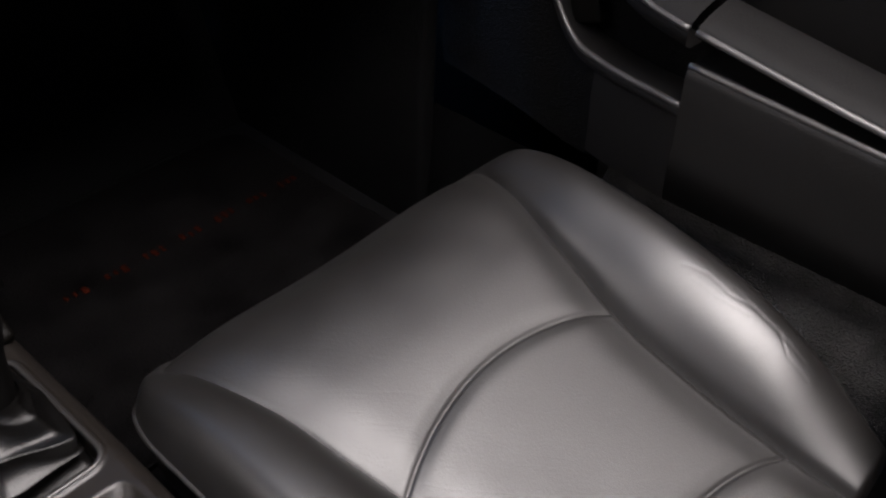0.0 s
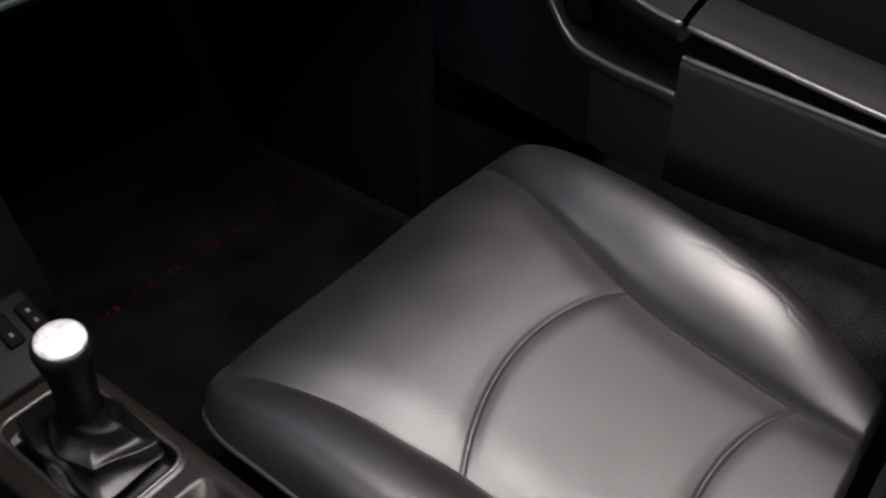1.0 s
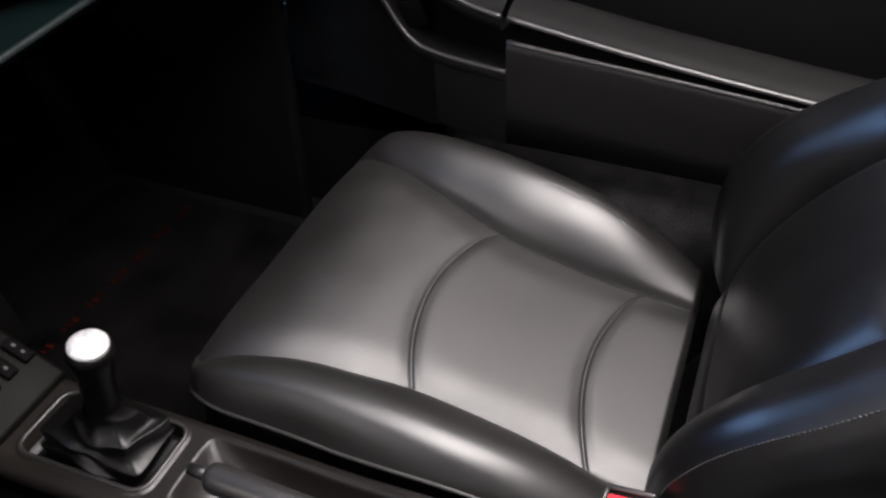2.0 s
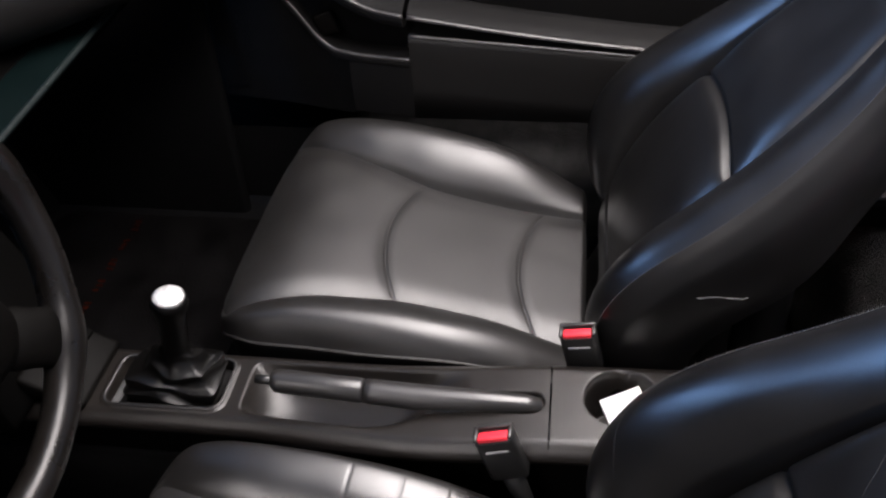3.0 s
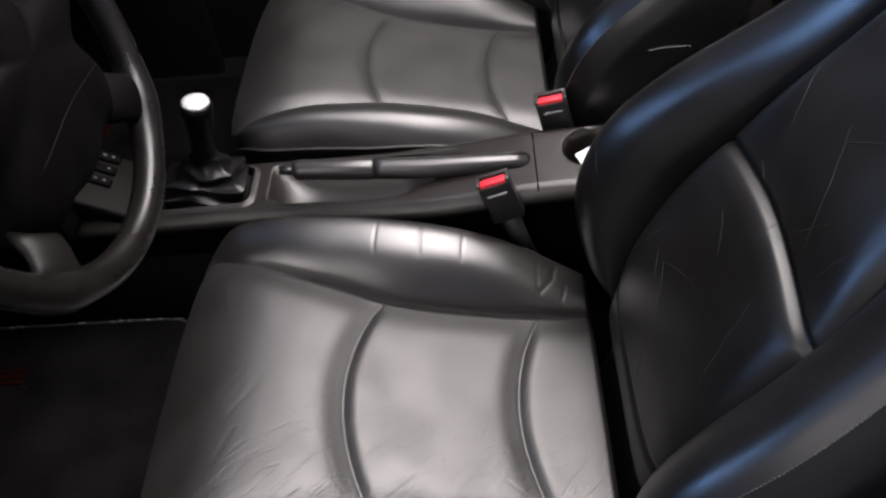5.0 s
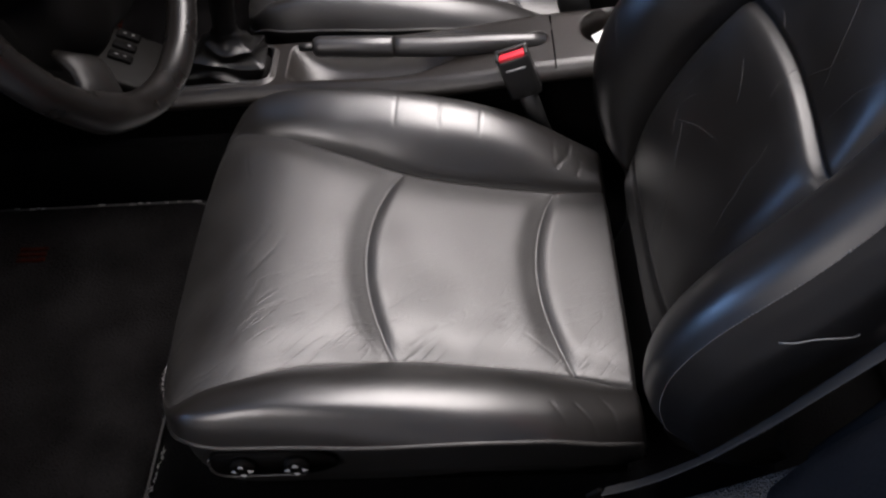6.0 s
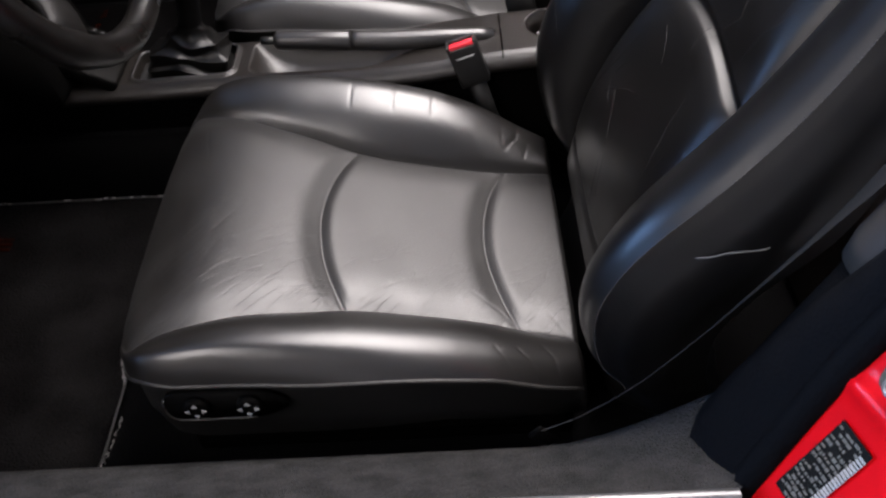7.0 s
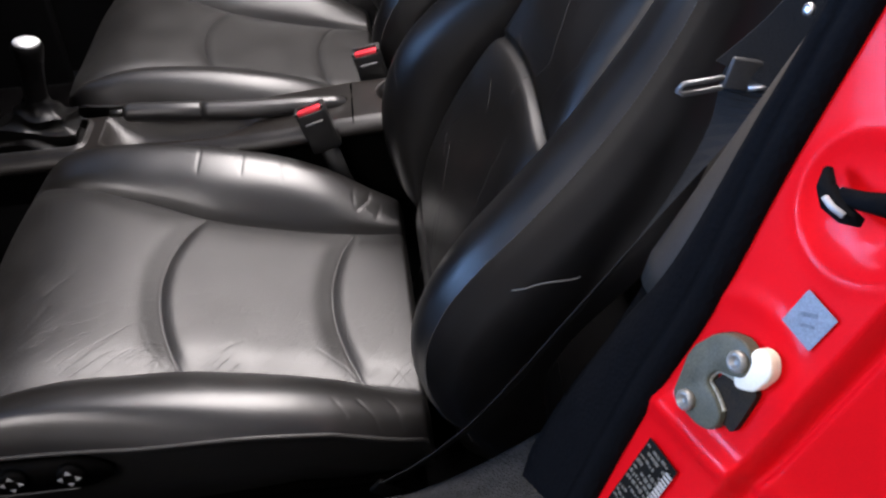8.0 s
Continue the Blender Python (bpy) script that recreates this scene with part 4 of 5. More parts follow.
for y_in, y_out, nm in ((-0.30, -0.405, "driver"), (0.984, 1.1, "passenger")):
    sgn = 1 if y_out > y_in else -1
    sec = [(y_in - sgn * 0.02, FLOOR - 0.02), (y_in - sgn * 0.006, 0.27), (y_in, 0.305), (y_in + sgn * 0.012, 0.318), (y_in + sgn * 0.04, 0.340), (y_in + sgn * 0.08, 0.375), (y_out, 0.392)]
    xs = np.linspace(-1.05 if sgn < 0 else -0.35, 0.36 if sgn < 0 else 0.5, 40)
    verts_ = []
    for y, z in sec:
        inner = min(max((y - y_out) / (y_in - y_out), 0), 1) ** 1.5 if sgn < 0 else 0
        for x in xs:
            x_ = min(x, 0.165 + 0.195 * inner) if sgn < 0 else x
            verts_.append((x_, y, z + (0.15 * inner * float(step(0.0, 0.32, x_)) if z > FLOOR else 0.0)))
    link("sill_carpet", mesh_of("sill_carpet", verts_, grid_faces(len(sec), 40), SILLCARPET), body, "dark grey sill carpet")
    bm = bmesh.new()
    pl = [(y_out, 0.392), (y_out + sgn * 0.004, 0.400), (y_out + sgn * 0.012, 0.402), (y_out + sgn * 0.014, 0.398), (y_out + sgn * 0.06, 0.398), (y_out + sgn * 0.075, 0.385), (y_out + sgn * 0.08, 0.3)]
    link("sill_plate", mesh_of("sill_plate", [(x, y, z) for y, z in pl for x in np.linspace(-1.05, 0.16 if sgn < 0 else 0.4, 30)], grid_faces(len(pl), 30), SILVER), body, "brushed silver sill plate")
    bm.free()
for x_, y_, long_, high_ in ((-1.08, -0.33, 0.55, 0.75), (-0.98, 1.0, 0.75, 0.75), (-0.56, 1.06, 0.40, 0.42)):
    bm = bmesh.new()
    block(bm, (long_, 0.03, high_), pose(x_, y_, 0.105 + high_ / 2 - (0.04 if high_ < 0.6 else 0)), 0.01)
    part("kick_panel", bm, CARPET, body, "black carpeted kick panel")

# floor mats with stitched edges
def floor_mat(x0, x1, y0, y1, label):
    mat_ = thing("floor_mat", label, "floor mat", "floor mats")
    rim = rounded([(x0, y0), (x1, y0), (x1, y1), (x0, y1)], 0.05, 6)
    bm = bmesh.new()
    slab(bm, rim, 0.008, Matrix.Translation((0, 0, FLOOR)))
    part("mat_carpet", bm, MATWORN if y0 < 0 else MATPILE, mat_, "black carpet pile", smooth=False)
    bm = bmesh.new()
    tube(bm, [(x, y, FLOOR + 0.008) for x, y in rim + rim[:1]], 0.0018, 6)
    part("binding", bm, BINDING if y0 < 0 else CARPET, mat_, "stitched binding")
    return mat_


dmat = floor_mat(-0.98, -0.52, -0.24, 0.300, "black carpet floor mat with red emblem on the driver floor")
rng = random.Random(8)
bm = bmesh.new()
x = -0.86
while x < -0.555:
    ln = rng.uniform(0.004, 0.013)
    if rng.random() < 0.45:
        block(bm, (ln, rng.uniform(0.0012, 0.0024), 0.002), pose(x + ln / 2, 0.299 + rng.uniform(-0.0012, 0.0012), FLOOR + 0.0105), 0)
    x += ln + rng.uniform(0.001, 0.008)
tagged(part("edge_stitches", bm, FRAY, dmat, smooth=False), "pale broken edge stitches", kind="stuff")
bm = bmesh.new()
for line, count in (([(-0.523, 0.035), (-0.534, -0.030), (-0.520, -0.083)], 110), ([(-0.510, -0.130), (-0.512, -0.175), (-0.520, -0.214)], 40), ([(-0.517, -0.206), (-0.520, -0.217), (-0.514, -0.220)], 40)):
    path_ = [Vector((p[0], p[1], FLOOR + 0.0100)) for p in spline(line, 12)]
    for k in range(count):
        i = rng.randrange(len(path_) - 1)
        p = path_[i].lerp(path_[i + 1], rng.random()) + Vector((rng.gauss(0, 0.0007), 0, rng.uniform(0, 0.001)))
        d_ = ((path_[i + 1] - path_[i]).normalized() + Vector((rng.gauss(0, 0.3), 0, rng.gauss(0, 0.2)))) * rng.uniform(0.002, 0.005)
        tube(bm, [p, p + d_ * 0.6, p + d_ + Vector((rng.gauss(0, 0.0008), 0, 0))], 0.0005, 4)
tagged(part("frayed_edge", bm, FRAY, dmat), "frayed pale threads", kind="stuff")
pmat = floor_mat(-0.98, -0.52, 0.43, 0.955, "black carpet floor mat with red stitched letters")
# the stitched name stays plain red bars
rng = random.Random(4)
for k in range(7):
    bm = bmesh.new()
    for j in range(3):
        block(bm, (rng.uniform(0.008, 0.014), rng.uniform(0.004, 0.009), 0.003), pose(-0.808 + rng.uniform(-0.002, 0.002), 0.556 + 0.058 * k + 0.0125 * j, FLOOR + 0.0085), 0.001, 1)
    part("stitched_bar", bm, REDTHREAD, pmat, "dull red stitched bar", smooth=False)
for k in range(3):
    bm = bmesh.new()
    block(bm, (0.045, 0.006, 0.003), pose(-0.79, 0.19 + 0.011 * k, FLOOR + 0.0095), 0.001, 1)
    part("stitched_bar", bm, REDTHREAD, dmat, "dull red stitched bar", smooth=False)

# ---- passenger door ----
door = thing("door_1", "closed passenger door with black grained panel and armrest", "door", kind="structure")
DOOR_Y = 0.957


def door_face(name, rows, mat, label=""):
    n_, m_ = len(rows), len(rows[0])
    return link(name, mesh_of(name, [p for r in rows for p in r], grid_faces(n_, m_), mat), door, label)


def door_carpet(rows):
    return door_face("carpet_panel", rows, CARPET, "black carpeted lower front")


LIP = curve([(-0.253, 0.551), (-0.1, 0.540), (0.09, 0.526), (0.3, 0.51)])
REST = curve([(-0.253, 0.585), (-0.1, 0.562), (0.09, 0.540), (0.3, 0.522)])
xs = np.linspace(-0.250, 0.42, 50)
door_face("lower_panel", [[(x, DOOR_Y + o, float(LIP(x)) + d) for x in xs] for o, d in ((0.06, -0.004), (0.014, -0.003), (0.004, 0.0), (0.0, -0.004), (-0.002, -0.012), (0.002, -0.05), (0.008, -0.10))] + [[(x, DOOR_Y + 0.014, 0.39) for x in xs], [(x, DOOR_Y + 0.045, 0.382) for x in xs]], DOORSKIN, "grained black lower panel")
door_face("armrest", [[(x, DOOR_Y + o, float(REST(x)) + d) for x in xs] for o, d in ((0.06, -0.012), (0.008, -0.008), (0.0, -0.003), (-0.001, 0.0), (0.004, 0.005), (0.02, 0.010), (0.045, 0.014), (0.057, 0.0165), (0.062, 0.0145), (0.064, 0.009), (0.065, -0.012))], ARMREST, "padded black armrest")
# pale tubes draw the highlight along the armrest and panel edges
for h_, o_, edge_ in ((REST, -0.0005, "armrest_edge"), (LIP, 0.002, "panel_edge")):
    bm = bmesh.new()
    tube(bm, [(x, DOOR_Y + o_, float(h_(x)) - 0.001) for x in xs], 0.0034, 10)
    part(edge_, bm, EDGE_SHINE, door, "glossy edge with painted highlight")
# pull pocket ahead of the armrest
NOSE = curve([(-0.62, 0.71), (-0.52, 0.650), (-0.44, 0.565), (-0.41, 0.528), (-0.385, 0.511), (-0.36, 0.507), (-0.26, 0.505)])
NOSE_Y = curve([(-0.62, 1.03), (-0.5, 1.01), (-0.392, 0.984), (-0.26, 0.960)])
xp = np.linspace(-0.62, -0.2503, 60)
door_face("pocket_lip", [[(x, float(NOSE_Y(x)) + o, float(NOSE(x)) + d) for x in xp] for o, d in ((0.05, 0.0), (0.012, 0.0), (0.003, 0.003), (0.0, 0.0), (0.0, -0.01), (0.004, -0.014))], DOORSKIN, "rounded pocket lip")
# the pocket lip's highlight, drawn as a pale tube
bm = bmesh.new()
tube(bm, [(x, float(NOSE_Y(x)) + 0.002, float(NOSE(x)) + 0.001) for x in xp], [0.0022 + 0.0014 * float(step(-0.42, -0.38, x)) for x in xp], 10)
part("pocket_edge", bm, EDGE_SHINE, door, "glossy edge with painted highlight")
xq = np.linspace(-0.36, -0.2503, 16)
door_face("lower_panel", [[(x, float(NOSE_Y(x)) + o, float(NOSE(x)) + d) for x in xq] for o, d in ((0.002, -0.012), (0.004, -0.05), (0.010, -0.114))], ARMREST, "grained black lower panel")
xq = np.linspace(-0.62, -0.36, 24)
door_carpet([[(x, float(NOSE_Y(x)) + 0.003, float(NOSE(x)) - 0.012) for x in xq], [(x, float(NOSE_Y(x)) + 0.008, 0.45) for x in xq], [(x, float(NOSE_Y(x)) + 0.012, 0.385) for x in xq]])
RAIL = curve([(-0.62, 0.80), (-0.50, 0.72), (-0.42, 0.655), (-0.36, 0.615), (-0.31, 0.595), (-0.26, 0.588)])
xr = np.linspace(-0.60, -0.2575, 50)
door_face("grab_rail", [[(x, float(NOSE_Y(x)) + o - 0.004, float(RAIL(x)) + d) for x in xr] for o, d in ((0.05, -0.03), (0.01, -0.026), (0.0, -0.020), (-0.002, -0.008), (0.002, 0.001), (0.02, 0.008), (0.045, 0.013), (0.057, 0.0155), (0.062, 0.0135), (0.064, 0.008), (0.065, -0.03))], ARMREST, "padded grab rail")
# the grab rail's highlight, drawn as a pale tube
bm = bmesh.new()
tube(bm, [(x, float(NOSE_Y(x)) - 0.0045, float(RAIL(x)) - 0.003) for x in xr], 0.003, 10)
part("rail_edge", bm, EDGE_SHINE, door, "glossy edge with painted highlight")
bm = bmesh.new()
block(bm, (0.37, 0.01, 0.3), pose(-0.43, 1.035, 0.56), 0.002)
part("pocket_back", bm, CARPET, door)
bm = bmesh.new()
block(bm, (0.035, 0.012, 0.04), pose(-0.40, 1.012, 0.545, 0, -20, 0), 0.004)
part("pull_handle", bm, PANEL, door, "black inner door pull")
bm = bmesh.new()
block(bm, (1.1, 0.03, 0.42), pose(-0.1, 1.075, 0.70), 0.01)
part("upper_panel", bm, ARMREST, door, "black upper door panel")
bm = bmesh.new()
block(bm, (1.1, 0.03, 0.20), pose(-0.1, 1.06, 0.41), 0.005)
part("door_core", bm, PLASTIC, door)
bm = bmesh.new()
block(bm, (1.3, 0.04, 0.9), pose(-0.1, 1.13, 0.45), 0.02)
part("door_skin", bm, RED, door, "red painted outer skin")

# ---- behind the seats ----
bm = bmesh.new()
extrude_profile(bm, rounded([(0.385, FLOOR), (0.40, 0.36), (0.44, 0.402), (0.56, 0.402), (0.66, 0.52), (1.0, 0.60), (1.0, FLOOR)], 0.03, 5), -0.3, 1.0)
part("rear_bulkhead", bm, SILLCARPET, body, "dark grey carpeted rear bulkhead")
case = thing("tool_case", "small black case with red tab on the rear shelf", "case")
bm = bmesh.new()
for x_, y_, z_, ln in ((0.440, 0.709, 0.436, 0.074), (0.522, 0.722, 0.431, 0.086)):
    block(bm, (ln, 0.05, 0.052), pose(x_, y_, z_, 6, 4, 9), 0.011, 4)
block(bm, (0.02, 0.046, 0.044), pose(0.480, 0.715, 0.433, 6, 4, 9), 0.006, 2)
part("case_body", bm, HUB, case)
for x_, y_, z_, ln in ((0.440, 0.709, 0.4625, 0.064), (0.522, 0.722, 0.4575, 0.076)):
    bm = bmesh.new()
    block(bm, (ln, 0.042, 0.006), pose(x_, y_, z_, 6, 4, 9), 0.0025, 2)
    part("lid", bm, DUSTY, case, "dusty grey lid")
bm = bmesh.new()
block(bm, (0.007, 0.034, 0.036), pose(0.3995, 0.7025, 0.440, 6, 4, 9), 0.003)
part("tab", bm, REDPLASTIC, case, "red tab")
bm = bmesh.new()
lathe(bm, [(0.006, 0), (0.006, 0.003), (0.003, 0.005), (0.0005, 0.005)], 14, pose(0.545, 0.698, 0.444, 70, 0, 9))
part("stud", bm, CHROME, case, "small bright stud")
# grey plastic covers behind the passenger seat
bm = bmesh.new()
tube(bm, [(0.285, 0.565, 0.20), (0.28, 0.565, 0.42), (0.27, 0.57, 0.47), (0.267, 0.572, 0.477)], [0.034, 0.034, 0.03, 0.02], 18)
part("rear_trim", bm, VINYL, body, "dark grey rounded rear trim")
guide = thing("belt_guide", "dark grey plastic belt guide behind the passenger seat", "belt guide")
bm = bmesh.new()
tube(bm, [(0.476, 0.71, 0.606), (0.478, 0.71, 0.612), (0.484, 0.71, 0.66), (0.51, 0.73, 0.69), (0.56, 0.79, 0.60)], [0.014, 0.026, 0.03, 0.03, 0.026], 20, 0.8)
part("guide_shell", bm, CONSOLE, guide)
bm = bmesh.new()
block(bm, (0.05, 0.03, 0.22), pose(0.56, 0.79, 0.505), 0.008)
part("guide_post", bm, VINYL, guide)

bm = bmesh.new()
tube(bm, [(0.262, -0.317, 0.560), (0.27, -0.318, 0.58), (0.37, -0.325, 0.80)], [0.030, 0.034, 0.034], 28)
part("inner_pillar", bm, GREYTRIM, body, "grey plastic inner pillar")
# added black tube stands in for the dark gap below the cover
bm = bmesh.new()
tube(bm, [(0.20, -0.31, 0.40), (0.266, -0.318, 0.572)], 0.024, 20)
part("pillar_gap", bm, CARPET, body, "black tube for the dark gap below the pillar cover")

# ---- driver door jamb ----
JN = Vector((-0.8787, -0.3491, 0.3256)).normalized()
JO = Vector((0.222, -0.412, 0.498))
JU = (Vector((0.045, -0.02, 0.1)) - JN * JN.dot(Vector((0.045, -0.02, 0.1)))).normalized()  # up along the jamb
JV = JN.cross(JU)   # across it
if JV.y > 0:
    JV = -JV


def jamb(u, v, h=0.0):
    """A place on the jamb: u up along it, v outwards, h proud of it."""
    return JO + JU * u + JV * v + JN * h


def jamb_m(u, v, h=0.0, spin=0.0):
    m = Matrix((JV, JU, JN if JV.cross(JU).dot(JN) > 0 else -JN)).transposed().to_4x4()
    m.translation = jamb(u, v, h)
    return m @ pose(0, 0, 0, 0, 0, spin)


EDGE = curve([(-0.25, 0.05), (-0.093, 0.005), (0.028, -0.027), (0.105, -0.042), (0.228, -0.079), (0.30, -0.098), (0.5, -0.15)])
us = np.linspace(-0.25, 0.5, 200)
vs = np.linspace(0, 1, 280)


def crease(u):
    return 0.0675 - 0.152 * u


def jamb_height(u, v):
    """Stamped relief of the jamb: a raised rib below the striker, a shallow bowl above, and a step to the wing."""
    k = (v + 0.021) / 0.086
    rib = u - (0.026 + 0.026 * min(max(k, -0.1), 1.1))
    h = 0.007 * math.exp(-((rib / 0.012) ** 2)) * float(step(-0.15, 0.05, k))
    dish = math.hypot(u - 0.245, v + 0.02)
    h += 0.0014 * math.exp(-(((dish - 0.047) / 0.006) ** 2)) - 0.006 * math.exp(-((dish / 0.040) ** 4))
    h += 0.0015 * math.exp(-(((math.hypot(u - 0.1, v - 0.0) - 0.052) / 0.008) ** 2)) * float(step(0.08, 0.12, u))
    h -= 0.012 * float(step(-0.006, 0.004, v - crease(u))) + 0.006 * math.exp(-(((v - crease(u) - 0.005) / 0.003) ** 2))
    return h


pts = []
for u in us:
    e = float(EDGE(u))
    for k in vs:
        v = e + (0.34 - e) * k**1.6
        extra = max(0, v - crease(u))
        pts.append(jamb(u, v, jamb_height(u, v)) + Vector((1, -0.1, 0)) * extra * 0.9)
link("door_jamb", mesh_of("door_jamb", pts, grid_faces(200, 280), RED), body, "glossy red painted door jamb")
# seal and inner trim
TRIM_W = curve([(-0.25, 0.10), (-0.1, 0.09), (0.0, 0.072), (0.1, 0.054), (0.25, 0.038), (0.5, 0.032)])
rows = []
for o, k, h in ((0.004, 0, -0.01), (0.004, 0, 0.004), (-0.004, 0, 0.012), (-0.012, 0, 0.012), (-0.017, 0, 0.006), (-0.02, 0, 0.008), (-0.02, 0.3, 0.010), (-0.02, 0.75, 0.005), (-0.02, 1.0, -0.012), (-0.02, 1.1, -0.06)):
    rows.append([jamb(u, float(EDGE(u)) + o - k * (float(TRIM_W(u)) - 0.02), h) for u in us])
link("door_seal", mesh_of("door_seal", [p for r in rows[:6] for p in r], grid_faces(6, 200), RUBBER), body, "black rubber door seal")
link("pillar_trim", mesh_of("pillar_trim", [p for r in rows[5:] for p in r], grid_faces(5, 200), RUBBER), body, "blue-black pillar trim")
# type plate with unreadable print
plate = thing("type_plate", "dark printed plate with pale bar code on the jamb", "plate")
bm = bmesh.new()
block(bm, (0.034, 0.095, 0.001), jamb_m(-0.041, 0.025, 0.0035, 11), 0.0003, 1)
part("plate_base", bm, LABELDARK, plate, smooth=False)
rng = random.Random(2)
for i in range(15):
    bm = bmesh.new()
    across = -0.0155
    while across < 0.008:
        ln = rng.uniform(0.0012, 0.0052)
        if rng.random() < 0.82:
            block(bm, (ln, rng.uniform(0.0016, 0.0036), 0.0004), jamb_m(-0.041, 0.025, 0.0042, 11) @ pose(across + ln / 2, -0.0435 + 0.0061 * i + rng.uniform(-0.0008, 0.0008), 0), 0, 1)
        across += ln + rng.uniform(0.0006, 0.0016)
    part("print_bar", bm, LABELGREY, plate, smooth=False)
bm = bmesh.new()
for i in range(22):
    block(bm, (0.007, rng.uniform(0.0012, 0.0028), 0.0004), jamb_m(-0.041, 0.025, 0.0042, 11) @ pose(0.0135, -0.041 + 0.0038 * i, 0), 0, 1)
part("bar_code", bm, BARPRINT, plate, "pale bar code", smooth=False)
# sticker
bm = bmesh.new()
block(bm, (0.027, 0.029, 0.0008), jamb_m(0.172, 0.009, 0.003, 6), 0.0003, 1)
sticker = tagged(part("sticker", bm, STICKER, smooth=False), "small blue-grey sticker with faint print on the red jamb", "sticker")
for px_, py_, wx_, wy_ in ((-0.002, 0.003, 0.012, 0.003), (0.002, -0.003, 0.010, 0.0022)):
    bm = bmesh.new()
    block(bm, (wx_, wy_, 0.0004), jamb_m(0.172, 0.009, 0.0036, 6) @ pose(px_, py_, 0, 0, 0, 38), 0, 1)
    part("faint_print", bm, STICKERDARK, sticker, smooth=False)
# striker
striker = thing("door_striker", "grey steel door striker with two bolts and cream buffer", "door striker")
# flat dark brown plate fills the opening of the striker
bm = bmesh.new()
slab(bm, rounded([(0.0, 0.070), (0.036, 0.074), (0.026, 0.112), (0.0, 0.105)], 0.006, 3), 0.006, jamb_m(0, 0, 0.001))
part("latch_pocket", bm, RECESS_BROWN, striker, "dark brown plate in the striker opening", smooth=False)
bm = bmesh.new()
out = rounded([(-0.011, 0.049), (-0.028, 0.088), (-0.022, 0.117), (-0.006, 0.130), (0.010, 0.128), (0.015, 0.112), (0.006, 0.103), (-0.003, 0.097), (-0.003, 0.084), (0.010, 0.084), (0.024, 0.080), (0.028, 0.066), (0.018, 0.056)], 0.009, 4)
soft_slab(bm, out, 0.011, jamb_m(0, 0, 0.002))
part("striker_body", bm, STEEL, striker, "worn grey steel")
bm = bmesh.new()
lining = spline([(0.014, 0.106, 0.0), (0.006, 0.1025, 0.0), (-0.002, 0.097, 0.0), (-0.0035, 0.090, 0.0), (-0.001, 0.0845, 0.0), (0.010, 0.0835, 0.0), (0.021, 0.081, 0.0)], 5)
tube(bm, [jamb_m(0, 0, 0.0085) @ Vector(p) for p in lining], 0.0019, 8)
part("lining", bm, LINING, striker, "worn pale lining")
bm = bmesh.new()
soft_slab(bm, rounded([(0.003, 0.135), (0.014, 0.140), (0.025, 0.131), (0.025, 0.112), (0.014, 0.101), (0.006, 0.107)], 0.006, 4), 0.0105, jamb_m(0, 0, 0.002))
part("buffer", bm, CREAM, striker, "cream plastic buffer")
for a_, b_ in ((-0.001, 0.061), (0.003, 0.117)):
    bm = bmesh.new()
    lathe(bm, [(0.0078, 0), (0.0078, 0.003), (0.006, 0.005), (0.0042, 0.005), (0.0035, 0.002), (0.0008, 0.002)], 20, jamb_m(0, 0, 0.013) @ pose(a_, b_, 0))
    part("bolt", bm, BOLT, striker)
# rubber hook
hook = thing("rubber_stop", "black rubber stop with pale strip on the jamb", "rubber stop")
bm = bmesh.new()
tube(bm, [jamb(0.246, -0.052, 0.008), jamb(0.241, -0.042, 0.014), jamb(0.239, -0.032, 0.016), jamb(0.240, -0.020, 0.016), jamb(0.243, -0.011, 0.012)], [0.003, 0.006, 0.0075, 0.006, 0.003], 10)
tube(bm, [jamb(0.243, -0.032, 0.012), jamb(0.252, -0.020, 0.012), jamb(0.268, 0.0, 0.012)], [0.006, 0.006, 0.008], 10)
part("stop_body", bm, RUBBER, hook)
bm = bmesh.new()
tube(bm, [jamb(0.2405, -0.034, 0.0232), jamb(0.2405, -0.026, 0.0235), jamb(0.242, -0.018, 0.022)], 0.0022, 6)
part("strip", bm, PRINT, hook)

# ---- seat belt ----
belt = thing("seat_belt", "black seat belt with chrome tongue beside the driver seat", "seat belt")


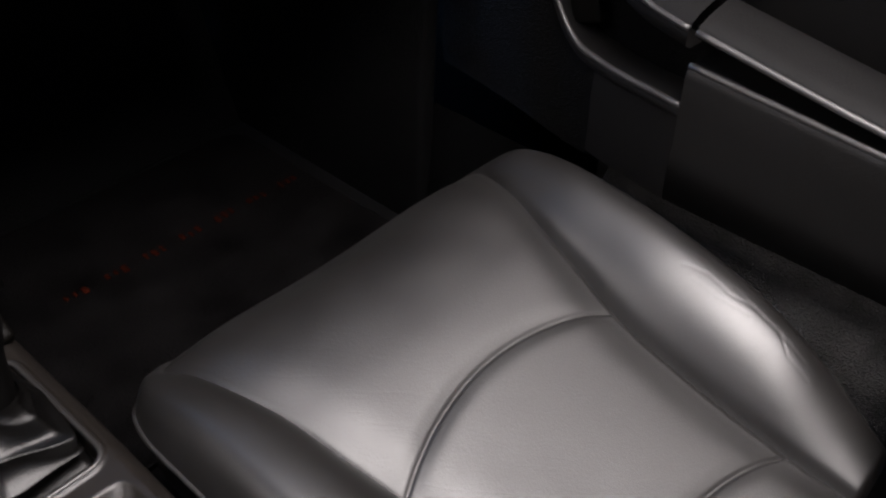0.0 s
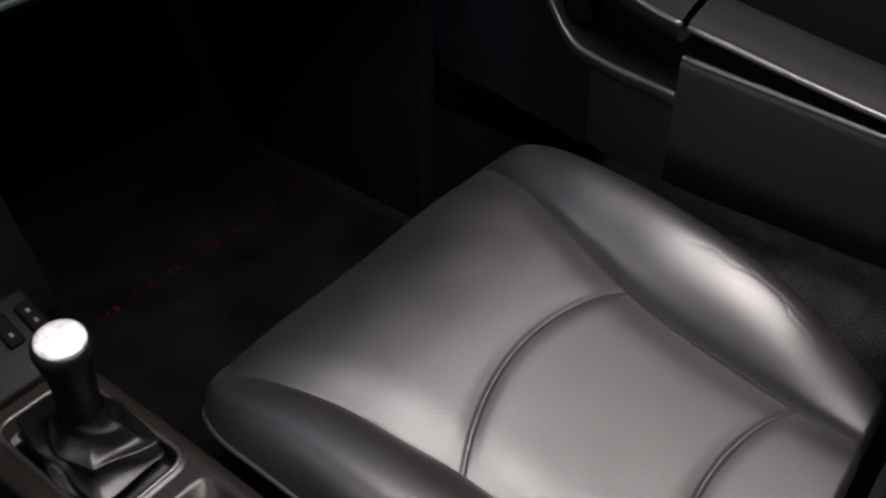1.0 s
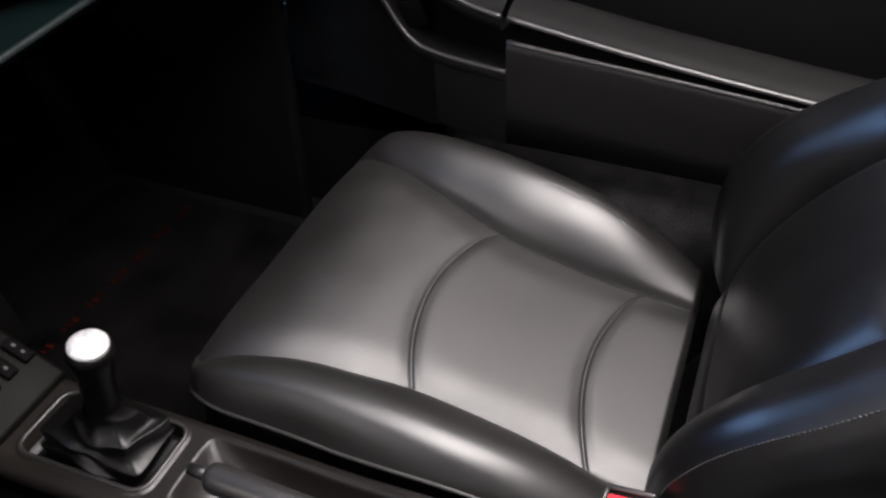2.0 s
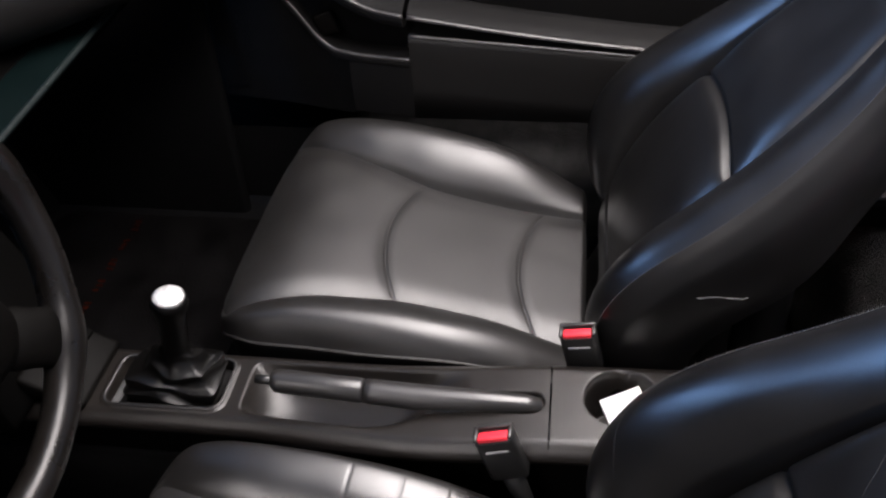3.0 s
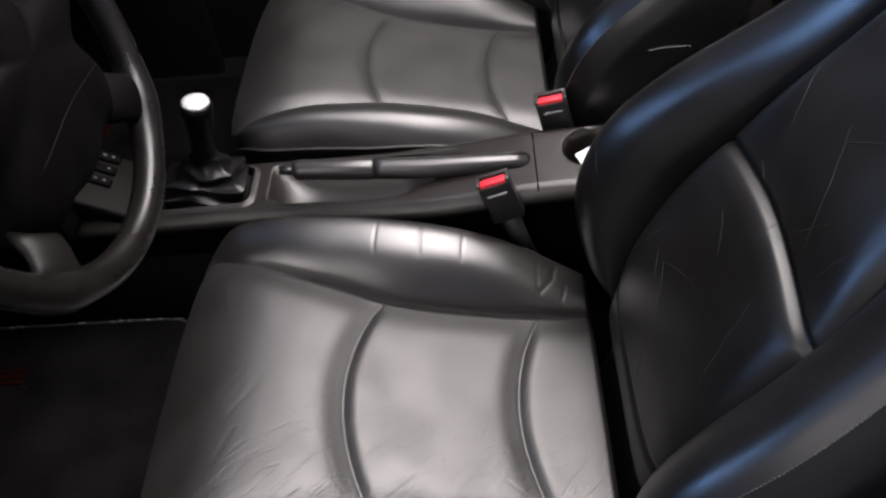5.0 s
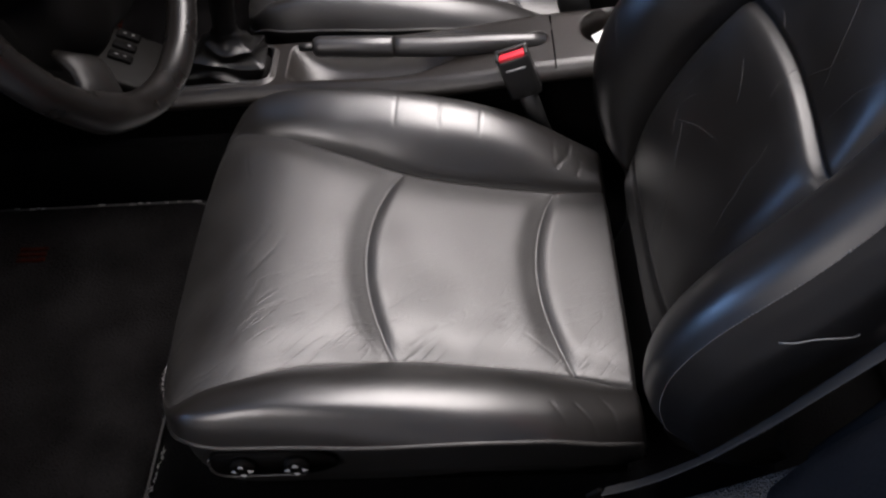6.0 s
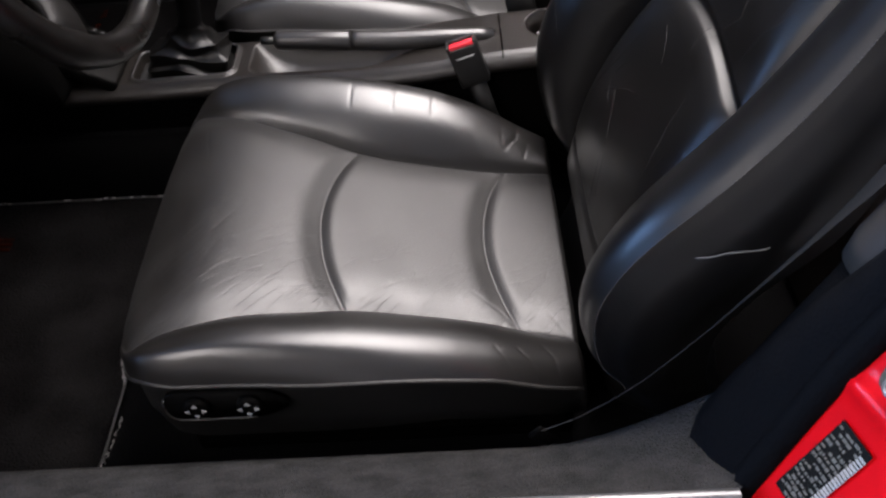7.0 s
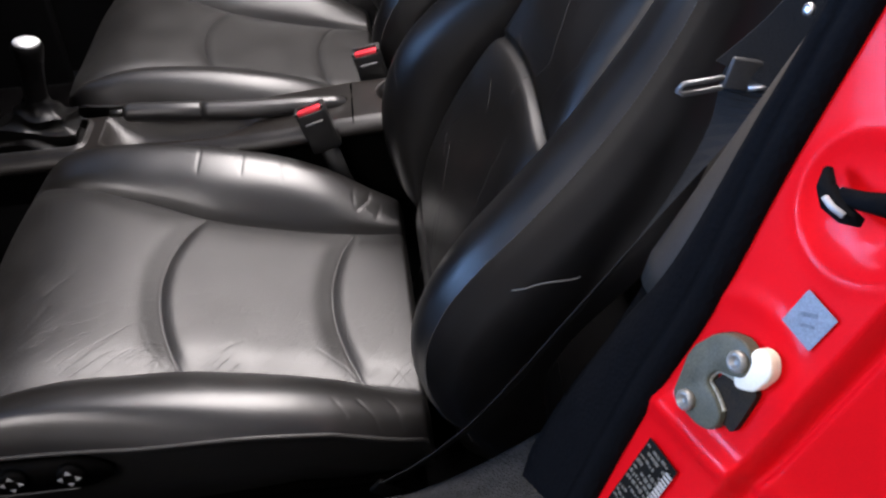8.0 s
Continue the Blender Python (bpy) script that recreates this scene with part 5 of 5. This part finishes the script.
def strap(points, width, side0, side1, name="webbing", thick=0.0014):
    P_ = [Vector(p) for p in spline(points, 8)]
    rows_ = []
    for o, t_ in ((-0.5, 0), (-0.17, 0), (0.17, 0), (0.5, 0), (0.5, thick), (-0.5, thick)):
        rows_.append([p + Vector(side0).lerp(Vector(side1), (i / (len(P_) - 1)) ** 3).normalized() * (o * width) + Vector((0, -t_, t_ * 0.4)) for i, p in enumerate(P_)])
    rows_.append(rows_[0])
    return link(name, mesh_of(name, [p for r in rows_ for p in r], grid_faces(7, len(P_)), WEB, smooth=False), belt)


strap([(0.012, -0.276, 0.300), (0.05, -0.282, 0.333), (0.095, -0.285, 0.380), (0.13, -0.285, 0.425)], 0.040, (-0.22, -0.58, 0.78), (-0.22, -0.58, 0.78))
strap([(0.13, -0.285, 0.425), (0.16, -0.285, 0.47), (0.24, -0.28, 0.59), (0.30, -0.275, 0.69), (0.315, -0.272, 0.725)], 0.046, (-0.22, -0.58, 0.78), (0.75, -0.42, -0.32))
strap([(0.305, -0.272, 0.728), (0.335, -0.275, 0.76), (0.36, -0.28, 0.80), (0.42, -0.28, 0.88)], 0.046, (0.75, -0.42, -0.32), (0.75, -0.42, -0.32))
bm = bmesh.new()
tube(bm, [(0.256, -0.272, 0.7195), (0.260, -0.272, 0.7245), (0.289, -0.272, 0.7275), (0.296, -0.272, 0.7255), (0.289, -0.272, 0.7190), (0.261, -0.272, 0.7160), (0.256, -0.272, 0.7195)], 0.0021, 8)
part("tongue", bm, SILVER, belt, "chrome belt tongue")
bm = bmesh.new()
block(bm, (0.030, 0.005, 0.025), pose(0.306, -0.273, 0.729, 0, 12, 0), 0.006, 4)
part("tongue_grip", bm, GRIPGREY, belt, "dull grey tongue plate")
bm = bmesh.new()
tube(bm, [(0.308, -0.277, 0.7195), (0.322, -0.278, 0.7205), (0.335, -0.278, 0.726)], [0.0025, 0.003, 0.002], 8)
part("tongue_end", bm, CHROME, belt)
bm = bmesh.new()
block(bm, (0.03, 0.006, 0.02), pose(0.012, -0.276, 0.288, 0, 40, 0), 0.003)
part("anchor", bm, HUB, belt)
bm = bmesh.new()
lathe(bm, [(0.0042, 0), (0.0042, 0.002), (0.003, 0.0035), (0.0008, 0.0035)], 18, jamb_m(0.299, -0.136, 0.005))
part("guide_bolt", bm, CHROME, belt)
